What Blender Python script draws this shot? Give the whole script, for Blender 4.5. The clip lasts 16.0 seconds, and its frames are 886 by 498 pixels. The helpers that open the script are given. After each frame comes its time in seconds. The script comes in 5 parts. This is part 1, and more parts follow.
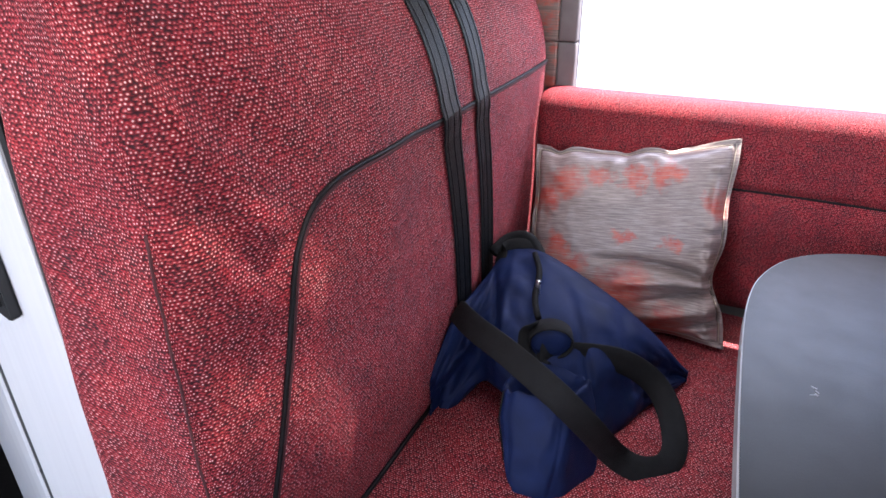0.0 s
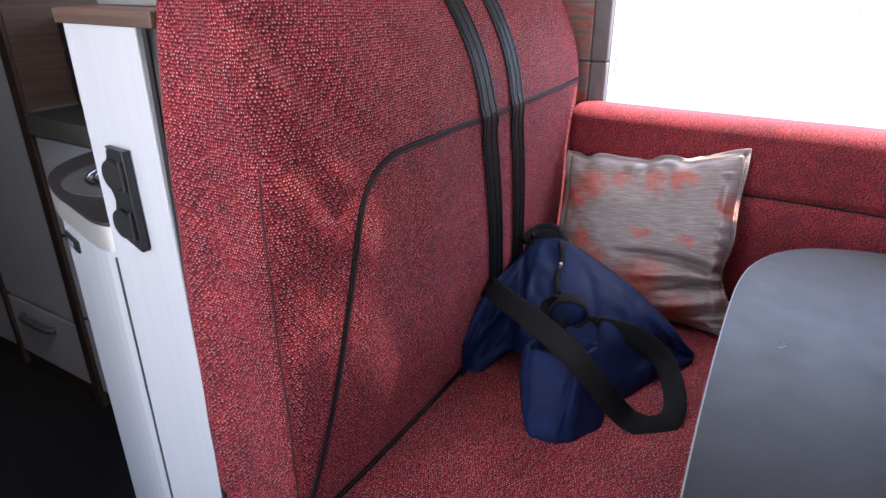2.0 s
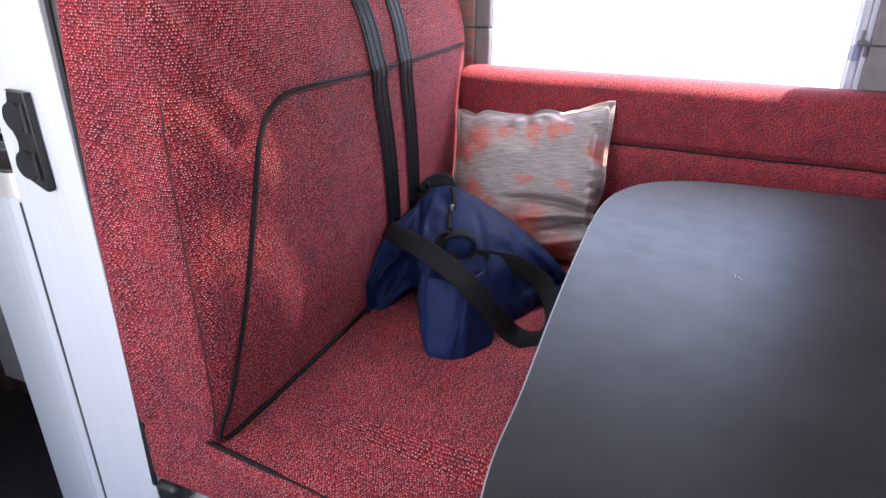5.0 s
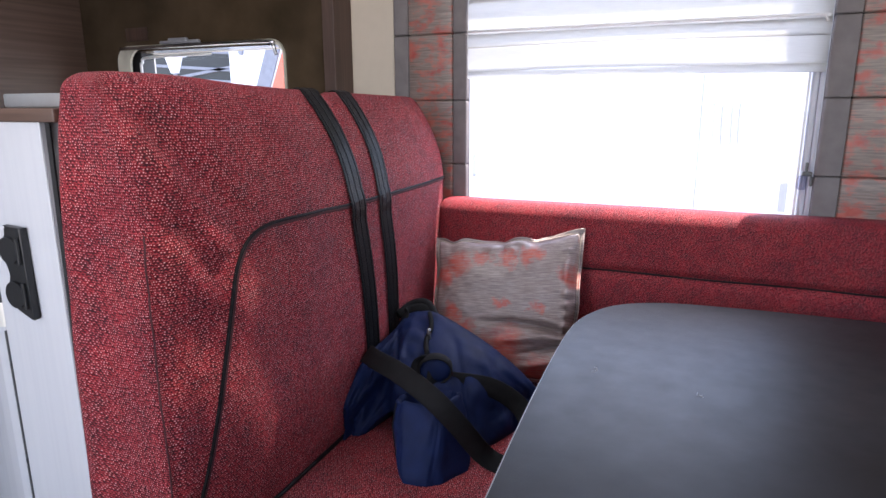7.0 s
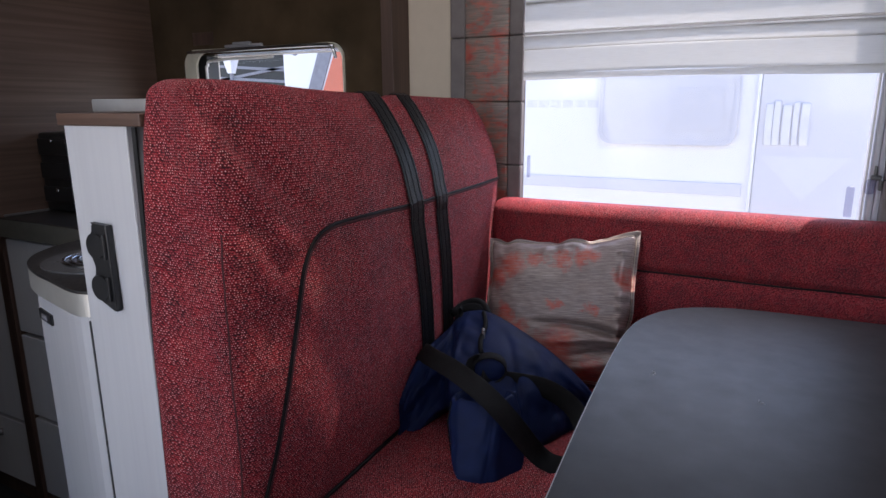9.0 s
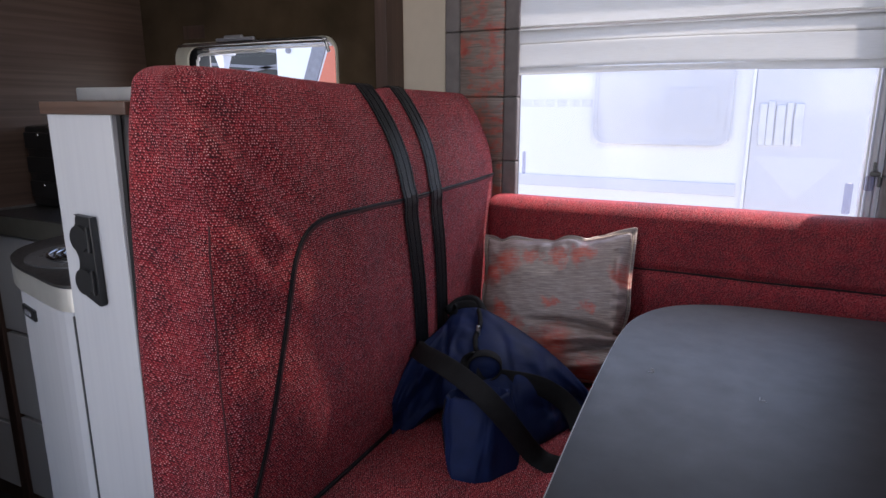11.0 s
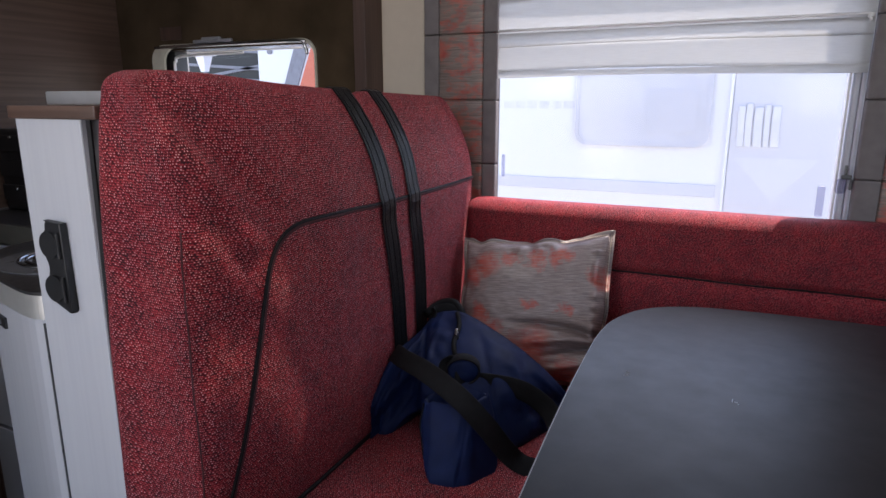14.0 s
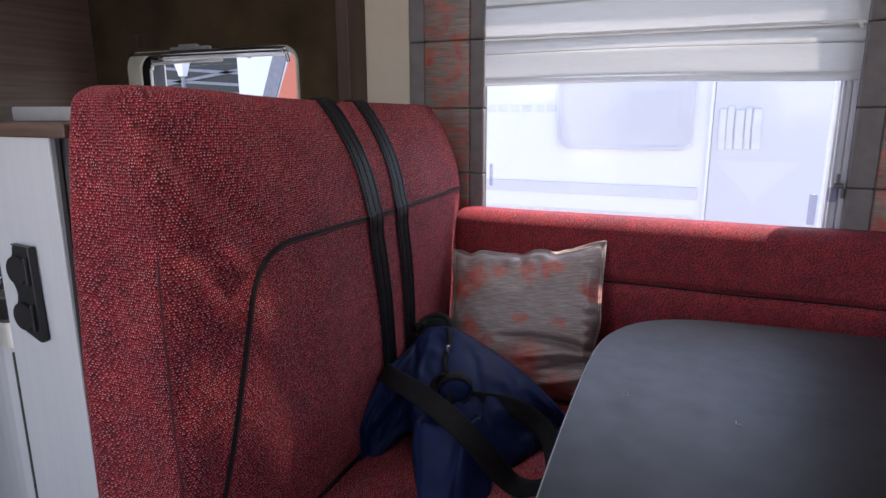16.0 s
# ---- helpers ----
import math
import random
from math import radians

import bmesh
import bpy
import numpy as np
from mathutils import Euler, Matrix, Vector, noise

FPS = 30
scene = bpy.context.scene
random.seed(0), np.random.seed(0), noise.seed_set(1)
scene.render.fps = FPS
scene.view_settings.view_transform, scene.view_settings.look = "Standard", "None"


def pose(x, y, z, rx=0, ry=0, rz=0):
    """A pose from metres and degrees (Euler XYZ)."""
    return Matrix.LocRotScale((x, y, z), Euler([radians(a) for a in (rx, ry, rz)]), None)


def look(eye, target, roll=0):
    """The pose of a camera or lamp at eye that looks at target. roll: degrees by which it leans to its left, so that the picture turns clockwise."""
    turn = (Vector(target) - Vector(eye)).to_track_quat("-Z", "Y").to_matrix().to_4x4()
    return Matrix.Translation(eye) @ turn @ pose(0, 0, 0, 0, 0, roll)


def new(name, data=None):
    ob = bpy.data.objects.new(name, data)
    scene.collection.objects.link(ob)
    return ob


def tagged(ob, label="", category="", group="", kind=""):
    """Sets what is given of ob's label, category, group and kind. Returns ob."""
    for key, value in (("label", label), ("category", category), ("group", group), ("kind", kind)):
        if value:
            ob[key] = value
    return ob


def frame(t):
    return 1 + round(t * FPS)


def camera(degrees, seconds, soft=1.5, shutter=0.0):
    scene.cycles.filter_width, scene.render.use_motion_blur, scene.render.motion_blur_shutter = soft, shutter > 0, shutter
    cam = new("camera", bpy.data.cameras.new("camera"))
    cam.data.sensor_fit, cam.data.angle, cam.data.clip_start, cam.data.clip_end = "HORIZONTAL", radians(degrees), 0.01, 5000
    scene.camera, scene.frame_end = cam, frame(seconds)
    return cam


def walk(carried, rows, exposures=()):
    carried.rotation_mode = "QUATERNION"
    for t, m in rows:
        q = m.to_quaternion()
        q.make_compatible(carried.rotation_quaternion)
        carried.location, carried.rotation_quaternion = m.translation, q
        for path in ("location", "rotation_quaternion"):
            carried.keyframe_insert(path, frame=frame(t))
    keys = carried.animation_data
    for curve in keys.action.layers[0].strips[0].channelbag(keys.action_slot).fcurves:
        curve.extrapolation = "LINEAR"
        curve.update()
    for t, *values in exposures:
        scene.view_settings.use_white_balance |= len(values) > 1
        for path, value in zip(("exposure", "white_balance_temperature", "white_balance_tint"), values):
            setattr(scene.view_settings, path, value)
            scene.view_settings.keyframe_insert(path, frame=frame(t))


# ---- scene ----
cam = camera(70.6, 16.0)
PATH = [
    (0, (0.037, 0.008, 1.34), (-0.775, 1.606, 0.452), -0.7),
    (0.5, (0.088, -0.119, 1.358), (-0.74, 1.514, 0.553), 0.1),
    (1, (0.078, -0.159, 1.359), (-0.886, 1.403, 0.565), -0.2),
    (1.5, (0.096, -0.149, 1.346), (-0.93, 1.367, 0.541), -0.6),
    (2, (0.134, -0.145, 1.338), (-0.819, 1.416, 0.529), -0.1),
    (2.5, (0.148, -0.154, 1.329), (-0.699, 1.465, 0.515), 0.2),
    (3, (0.168, -0.161, 1.311), (-0.609, 1.491, 0.494), 0.3),
    (3.5, (0.196, -0.182, 1.309), (-0.512, 1.5, 0.49), -0.0),
    (4, (0.217, -0.245, 1.301), (-0.485, 1.439, 0.481), 0.9),
    (4.2, (0.212, -0.242, 1.294), (-0.499, 1.431, 0.46), 0.7),
    (6.3, (0.273, -0.254, 1.294), (-0.436, 1.456, 0.536), -0.1),
    (6.5, (0.276, -0.256, 1.298), (-0.45, 1.492, 0.652), -0.3),
    (7, (0.285, -0.266, 1.304), (-0.478, 1.528, 0.856), -0.2),
    (7.5, (0.281, -0.267, 1.306), (-0.487, 1.524, 0.856), 0.0),
    (8, (0.259, -0.277, 1.305), (-0.542, 1.498, 0.852), 0.4),
    (8.5, (0.255, -0.282, 1.314), (-0.607, 1.465, 0.86), -0.0),
    (9, (0.272, -0.292, 1.313), (-0.62, 1.44, 0.86), -0.3),
    (11.5, (0.26, -0.27, 1.296), (-0.605, 1.475, 0.843), 0.1),
    (12, (0.26, -0.267, 1.295), (-0.596, 1.482, 0.838), 0.2),
    (12.5, (0.261, -0.266, 1.296), (-0.583, 1.489, 0.843), 0.3),
    (13, (0.267, -0.265, 1.306), (-0.56, 1.499, 0.852), 0.1),
    (13.5, (0.265, -0.262, 1.3), (-0.561, 1.501, 0.844), 0.5),
    (14, (0.272, -0.268, 1.304), (-0.557, 1.495, 0.855), 0.1),
    (14.5, (0.274, -0.267, 1.305), (-0.508, 1.518, 0.855), 0.4),
    (15, (0.274, -0.268, 1.309), (-0.444, 1.544, 0.861), 0.3),
    (15.5, (0.26, -0.26, 1.318), (-0.466, 1.548, 0.868), 0.4),
    (16, (0.242, -0.236, 1.32), (-0.537, 1.552, 0.877), -0.2),
]
EXPOSURES = [(0.0, 3.1, 6550, 15), (0.6, 3.1, 6550, 15), (1.3, 2.74, 6550, 15), (2.2, 2.77, 6550, 15), (3.4, 3.08, 6550, 15), (6.6, 3.05, 6600, 15), (7.2, 2.23, 6600, 15), (8.0, 1.88, 6550, 15), (9.2, 1.71, 6680, 15), (16.0, 1.71, 6680, 15)]
walk(cam, [(t, look(eye, target, roll)) for t, eye, target, roll in PATH], EXPOSURES)

# ---- world, sun and large lights ----
world = bpy.data.worlds.new("sky")
world.use_nodes = True
scene.world = world
wn = world.node_tree.nodes
sky = wn.new("ShaderNodeTexSky")
sky.sky_type, sky.sun_disc = "NISHITA", False
sky.sun_elevation, sky.sun_rotation = radians(70), radians(40)
world.node_tree.links.new(sky.outputs[0], wn["Background"].inputs[0])
wn["Background"].inputs[1].default_value = 0.15
sun = new("sun", bpy.data.lights.new("sun", "SUN"))
sun.data.energy, sun.data.angle, sun.data.color = 3.0, radians(0.5), (1.0, 0.95, 0.88)
sun.matrix_world = look((2.20, 2.62, 9.40), (0, 0, 0))


def window_light(name, at, target, width, height, watts, color):
    lamp = new(name, bpy.data.lights.new(name, "AREA"))
    lamp.data.shape, lamp.data.size, lamp.data.size_y = "RECTANGLE", width, height
    lamp.data.energy, lamp.data.color = watts, color
    lamp.matrix_world = look(at, target)
    return lamp


window_light("entrance_daylight", (-0.62, -0.87, 1.42), (0.35, 0.3, 1.36), 0.62, 0.90, 1.22, (0.97, 0.97, 1.0))
# The opposite window is assumed, out of view; its lamp lights the seat front.
window_light("opposite_window_daylight", (0.85, -0.87, 1.48), (0.0, 0.4, 1.1), 0.80, 0.45, 0.95, (0.98, 0.97, 1.0))
window_light("dinette_window_daylight", (0.06, 1.80, 1.80), (-0.12, 0.62, 0.95), 0.80, 0.60, 1.5, (0.94, 0.97, 1.0))
# Added fill lamp under the unseen rooflight; brightens the backrest top.
window_light("overhead_fill", (-0.42, 0.28, 2.105), (-0.42, 0.30, 0.0), 0.45, 0.40, 1.1, (0.96, 0.98, 1.0))
# The cab opening is likewise unseen and assumed.
window_light("cab_daylight", (2.12, 0.20, 1.34), (-0.3, 0.6, 1.2), 1.3, 0.50, 0.42, (0.96, 0.98, 1.0))


# ---- materials ----
def material(name):
    m = bpy.data.materials.new(name)
    m.use_nodes = True
    nt = m.node_tree
    return m, nt, nt.nodes["Principled BSDF"]


def node(nt, kind, **inputs):
    n = nt.nodes.new(kind)
    for key, value in inputs.items():
        n.inputs[key.replace("_", " ")].default_value = value
    return n


def ramp(nt, fac, stops):
    n = nt.nodes.new("ShaderNodeValToRGB")
    els = n.color_ramp.elements
    while len(els) < len(stops):
        els.new(0.5)
    for e, (p, c) in zip(els, stops):
        e.position, e.color = p, (*c, 1)
    nt.links.new(fac, n.inputs[0])
    return n.outputs[0]


def blend(nt, fac, a, b, mode="MIX"):
    n = nt.nodes.new("ShaderNodeMix")
    n.data_type, n.blend_type = "RGBA", mode
    for socket, value in ((n.inputs[0], fac), (n.inputs[6], a), (n.inputs[7], b)):
        if isinstance(value, bpy.types.NodeSocket):
            nt.links.new(value, socket)
        elif isinstance(value, (int, float)):
            socket.default_value = value
        else:
            socket.default_value = (*value, 1)
    return n.outputs[2]


def coords(nt, scale=(1, 1, 1), rotation=(0, 0, 0)):
    tc = nt.nodes.new("ShaderNodeTexCoord")
    mp = nt.nodes.new("ShaderNodeMapping")
    mp.inputs["Scale"].default_value = scale
    mp.inputs["Rotation"].default_value = rotation
    nt.links.new(tc.outputs["Object"], mp.inputs[0])
    return mp.outputs[0]


def uv_coords(nt, scale=(1, 1, 1)):
    uv = nt.nodes.new("ShaderNodeUVMap")
    mp = nt.nodes.new("ShaderNodeMapping")
    mp.inputs["Scale"].default_value = scale
    mp.inputs["Location"].default_value = (600, 600, 0)
    nt.links.new(uv.outputs[0], mp.inputs[0])
    return mp.outputs[0]


def tex_noise(nt, vec, scale, detail=3.0, rough=0.55):
    n = node(nt, "ShaderNodeTexNoise", Scale=scale, Detail=detail, Roughness=rough)
    nt.links.new(vec, n.inputs["Vector"])
    return n.outputs["Fac"]


def bump(nt, p, height, strength, distance):
    b = node(nt, "ShaderNodeBump", Strength=strength, Distance=distance)
    nt.links.new(height, b.inputs["Height"])
    nt.links.new(b.outputs[0], p.inputs["Normal"])


def plain(name, color, rough=0.5, metal=0.0, vary=0.12, scale=18.0, grain=0.0, grain_scale=400.0, coat=0.0, gloss=0.5):
    """A painted, moulded or metal surface with faint stains and grain."""
    m, nt, p = material(name)
    vec = coords(nt)
    dark = tuple(c * (1 - vary) for c in color)
    light = tuple(min(1, c * (1 + vary)) for c in color)
    big = tex_noise(nt, vec, scale, 4)
    nt.links.new(ramp(nt, big, [(0.3, dark), (0.7, light)]), p.inputs["Base Color"])
    p.inputs["Metallic"].default_value = metal
    r = nt.nodes.new("ShaderNodeMapRange")
    r.inputs["To Min"].default_value, r.inputs["To Max"].default_value = max(0.02, rough - 0.08), min(1, rough + 0.08)
    nt.links.new(tex_noise(nt, vec, scale * 3, 3), r.inputs[0])
    nt.links.new(r.outputs[0], p.inputs["Roughness"])
    p.inputs["Coat Weight"].default_value = coat
    p.inputs["Specular IOR Level"].default_value = gloss
    if grain:
        bump(nt, p, tex_noise(nt, vec, grain_scale, 2), grain, 0.001)
    return m


def woven(name, stops, cell, stretch=(1, 1, 1), relief=0.6, sheen=0.25, random_rows=0.8, pale_yarn=((0.40, 0.045, 0.056), (0.55, 0.18, 0.19), (0.80, 0.54, 0.54))):
    """Coarse upholstery cloth: single yarn nubs of several colours, with soft wear over them."""
    m, nt, p = material(name)
    vec = uv_coords(nt, (cell * stretch[0], cell * stretch[1], 1))
    wob = node(nt, "ShaderNodeTexNoise", Scale=0.16, Detail=2.0)
    nt.links.new(vec, wob.inputs["Vector"])
    add = nt.nodes.new("ShaderNodeVectorMath")
    add.operation = "MULTIPLY_ADD"
    add.inputs[1].default_value = (1.4, 0.8, 0)
    nt.links.new(wob.outputs["Color"], add.inputs[0])
    nt.links.new(vec, add.inputs[2])
    xyz = nt.nodes.new("ShaderNodeSeparateXYZ")
    nt.links.new(add.outputs[0], xyz.inputs[0])
    row, shift = nt.nodes.new("ShaderNodeMath"), nt.nodes.new("ShaderNodeMath")
    row.operation, shift.operation, shift.inputs[1].default_value = "FLOOR", "MULTIPLY_ADD", 0.5
    nt.links.new(xyz.outputs[1], row.inputs[0])
    nt.links.new(row.outputs[0], shift.inputs[0])
    nt.links.new(xyz.outputs[0], shift.inputs[2])
    stag = nt.nodes.new("ShaderNodeCombineXYZ")
    nt.links.new(shift.outputs[0], stag.inputs[0])
    nt.links.new(xyz.outputs[1], stag.inputs[1])
    v = node(nt, "ShaderNodeTexVoronoi", Scale=1.0, Randomness=random_rows)
    v.voronoi_dimensions = "2D"
    nt.links.new(stag.outputs[0], v.inputs["Vector"])
    sep = nt.nodes.new("ShaderNodeSeparateColor")
    nt.links.new(v.outputs["Color"], sep.inputs[0])
    yarn = ramp(nt, sep.outputs[0], stops)
    worn = nt.nodes.new("ShaderNodeSeparateColor")
    nt.links.new(ramp(nt, tex_noise(nt, coords(nt), 42.0, 5, 0.72), [(0.34, (0.28, 0.28, 0.28)), (0.62, (1, 1, 1))]), worn.inputs[0])
    pale = ramp(nt, sep.outputs[1], list(zip((0.0, 0.40, 1.0), pale_yarn)))
    nub = ramp(nt, v.outputs["Distance"], [(0.09, (1, 1, 1)), (0.26, (0, 0, 0))])
    ground = ramp(nt, v.outputs["Distance"], [(0.30, (1.0, 1.0, 1.0)), (0.50, (0.42, 0.40, 0.46)), (0.66, (0.14, 0.16, 0.20))])
    grey = ramp(nt, v.outputs["Distance"], [(0.20, (0.17, 0.018, 0.026)), (0.50, (0.024, 0.013, 0.017))])
    cloth = blend(nt, worn.outputs[0], grey, blend(nt, 1.0, yarn, ground, "MULTIPLY"))
    col = blend(nt, nub, cloth, pale)
    wear = ramp(nt, tex_noise(nt, coords(nt), 9.0, 5, 0.65), [(0.30, (0.78, 0.80, 0.86)), (0.5, (0.98, 0.97, 0.98)), (0.70, (1.18, 1.22, 1.10))])
    nt.links.new(blend(nt, 1.0, col, wear, "MULTIPLY"), p.inputs["Base Color"])
    p.inputs["Roughness"].default_value = 0.66
    p.inputs["Specular IOR Level"].default_value = 0.14
    p.inputs["Sheen Weight"].default_value = sheen
    p.inputs["Sheen Roughness"].default_value = 0.5
    p.inputs["Sheen Tint"].default_value = (1, 0.40, 0.46, 1)
    inv = nt.nodes.new("ShaderNodeMath")
    inv.operation, inv.inputs[0].default_value = "SUBTRACT", 1.0
    nt.links.new(v.outputs["Distance"], inv.inputs[1])
    bump(nt, p, inv.outputs[0], relief, 0.0015)
    return m


def wood(name, dark, light, along, rough=0.45, scale=1.0, pores=(0.72, 0.7, 0.68)):
    """Wood-print laminate with the grain running along one axis."""
    m, nt, p = material(name)
    st = [14.0 * scale] * 3
    st["xyz".index(along)] = 0.9 * scale
    vec = coords(nt, st)
    big = tex_noise(nt, vec, 1.6, 5, 0.6)
    st2 = [170.0 * scale] * 3
    st2["xyz".index(along)] = 3.0 * scale
    fine = tex_noise(nt, coords(nt, st2), 1.0, 2)
    a = ramp(nt, big, [(0.3, dark), (0.7, light)])
    b = ramp(nt, fine, [(0.35, pores), (0.6, (1, 1, 1))])
    nt.links.new(blend(nt, 1.0, a, b, "MULTIPLY"), p.inputs["Base Color"])
    p.inputs["Roughness"].default_value = rough
    bump(nt, p, fine, 0.15, 0.0005)
    return m


def glass(name, tint, rough=0.0, clear=0.92):
    """A thin pane: mostly clear, with a mirror gloss."""
    m, nt, p = material(name)
    out = nt.nodes["Material Output"]
    tr = nt.nodes.new("ShaderNodeBsdfTransparent")
    tr.inputs[0].default_value = (*tint, 1)
    gl = nt.nodes.new("ShaderNodeBsdfGlossy")
    gl.inputs["Roughness"].default_value = rough
    mx = nt.nodes.new("ShaderNodeMixShader")
    mx.inputs[0].default_value = 1 - clear
    nt.links.new(tr.outputs[0], mx.inputs[1])
    nt.links.new(gl.outputs[0], mx.inputs[2])
    nt.links.new(mx.outputs[0], out.inputs[0])
    return m


RED = [(0.0, (0.26, 0.018, 0.027)), (0.25, (0.34, 0.023, 0.034)), (0.75, (0.40, 0.030, 0.042)), (1.0, (0.43, 0.055, 0.062))]
M_RED = woven("red_flecked_upholstery", RED, 262.0, (0.92, 1.14, 1), 0.9, 0.07, 0.50)
M_RED_SOFT = woven("red_flecked_bolster_cloth", [(p, tuple(v * 0.86 for v in c)) for p, c in RED], 330.0, (0.92, 1.14, 1), 0.5, 0.05, 0.5, ((0.30, 0.030, 0.040), (0.36, 0.085, 0.095), (0.46, 0.20, 0.20)))
M_PIPE = plain("black_piping_cord", (0.011, 0.009, 0.010), 0.5, grain=0.3, gloss=0.14)
M_SEAM = plain("dark_red_thread", (0.06, 0.01, 0.014), 0.8)
M_BELT = plain("black_belt_webbing", (0.006, 0.006, 0.007), 0.42, vary=0.2, scale=60, grain=0.35, grain_scale=900, gloss=0.17)


def nylon(name, color):
    """Thin crumpled nylon: fine weave, with soft and sharp creases."""
    m, nt, p = material(name)
    vec = coords(nt)
    nt.links.new(ramp(nt, tex_noise(nt, vec, 22, 4), [(0.3, tuple(c * 0.75 for c in color)), (0.7, tuple(c * 1.25 for c in color))]), p.inputs["Base Color"])
    p.inputs["Roughness"].default_value = 0.6
    p.inputs["Specular IOR Level"].default_value = 0.16
    big = node(nt, "ShaderNodeTexNoise", Scale=8.0, Detail=2.0, Roughness=0.4, Distortion=0.35)
    nt.links.new(vec, big.inputs["Vector"])
    off, fold_line = nt.nodes.new("ShaderNodeMath"), nt.nodes.new("ShaderNodeMath")
    off.operation, off.inputs[1].default_value, fold_line.operation = "SUBTRACT", 0.5, "ABSOLUTE"
    nt.links.new(big.outputs["Fac"], off.inputs[0])
    nt.links.new(off.outputs[0], fold_line.inputs[0])
    weave = node(nt, "ShaderNodeBump", Strength=0.35, Distance=0.001)
    nt.links.new(tex_noise(nt, vec, 1100, 2), weave.inputs["Height"])
    b = node(nt, "ShaderNodeBump", Strength=0.45, Distance=0.025)
    nt.links.new(fold_line.outputs[0], b.inputs["Height"])
    nt.links.new(weave.outputs[0], b.inputs["Normal"])
    nt.links.new(b.outputs[0], p.inputs["Normal"])
    return m


M_BLUE = nylon("navy_blue_nylon", (0.0054, 0.0130, 0.055))
M_STRAP = plain("black_bag_webbing", (0.007, 0.007, 0.008), 0.8, vary=0.25, scale=70, grain=0.6, grain_scale=800, gloss=0.2)
M_ZIP = plain("zip_metal", (0.55, 0.55, 0.56), 0.3, 1.0)
M_TABLE = plain("slate_grey_table_laminate", (0.013, 0.013, 0.015), 0.43, vary=0.42, scale=9, grain=0.12, grain_scale=700, gloss=0.36)
M_EDGE = plain("table_edge_band", (0.30, 0.30, 0.31), 0.5)
M_WHITE = wood("white_ash_laminate", (0.59, 0.59, 0.62), (0.62, 0.62, 0.645), "z", 0.26, 1.0, (0.97, 0.97, 0.975))
M_GREYTRIM = plain("grey_aluminium_trim", (0.15, 0.143, 0.15), 0.36, 0.3)
M_ALU = plain("satin_aluminium", (0.46, 0.46, 0.47), 0.34, 0.5)
M_WOODX = wood("walnut_laminate_top", (0.065, 0.036, 0.028), (0.16, 0.095, 0.072), "x", 0.42)
M_WOODY = wood("dark_walnut_wall", (0.068, 0.040, 0.031), (0.150, 0.094, 0.072), "y", 0.5, 0.6)
M_WOODZ = wood("dark_walnut_trim", (0.05, 0.027, 0.022), (0.11, 0.065, 0.05), "z", 0.5)
M_DARKGLASS = plain("brown_glass_splashback", (0.056, 0.038, 0.023), 0.22, vary=0.4, scale=5)
M_CREAM = plain("cream_wall_covering", (0.50, 0.43, 0.355), 0.7, vary=0.04, grain=0.2, grain_scale=300)
M_CREAMFRAME = plain("cream_window_frame", (0.62, 0.60, 0.52), 0.45)
M_BLACK = plain("black_plastic", (0.016, 0.016, 0.018), 0.38, grain=0.2)
M_GREYPL = plain("grey_plastic", (0.25, 0.25, 0.28), 0.4)
M_GREYDARK = plain("dark_grey_enamel", (0.09, 0.09, 0.095), 0.3)
M_PROFILE = plain("pearl_grey_profile", (0.20, 0.19, 0.20), 0.34, 0.25, vary=0.05)
M_EDGEDARK = plain("dull_olive_edge_band", (0.12, 0.115, 0.10), 0.45)
M_CARAVANW = plain("white_plastic_edge", (0.75, 0.75, 0.77), 0.35)
M_TOP = plain("anthracite_worktop", (0.035, 0.033, 0.034), 0.35, vary=0.25, scale=40)
M_RIM = plain("brushed_steel_rim", (0.68, 0.66, 0.62), 0.34, 0.55, vary=0.06)
M_STEEL = plain("steel", (0.62, 0.62, 0.64), 0.22, 1.0)
M_CARPET = plain("black_floor_carpet", (0.007, 0.007, 0.009), 0.95, vary=0.3, scale=60, grain=0.8, grain_scale=500)
M_CEIL = plain("pale_grey_ceiling_lining", (0.50, 0.49, 0.47), 0.75, vary=0.03)
M_WALL = plain("pale_wall_lining", (0.42, 0.40, 0.37), 0.7, vary=0.04)
M_BASE = plain("grey_bench_base", (0.35, 0.34, 0.34), 0.5)
M_PAPER = plain("white_paper", (0.82, 0.82, 0.86), 0.5, vary=0.02)
M_INKBLUE = plain("blue_print", (0.04, 0.22, 0.55), 0.5)
M_INKGREY = plain("grey_print", (0.35, 0.35, 0.38), 0.6)
M_RAIL = plain("pale_lilac_plastic_rail", (0.50, 0.51, 0.58), 0.4, vary=0.04)
M_PANE = glass("acrylic_pane", (0.96, 0.97, 1.0), 0.05, 0.985)
M_STAY = glass("smoky_plastic_stay", (0.78, 0.78, 0.86), 0.25, 0.95)
M_GREYBAND = plain("grey_brown_border_cloth", (0.17, 0.152, 0.155), 0.8, vary=0.10, scale=30, grain=0.3, grain_scale=900, gloss=0.25)


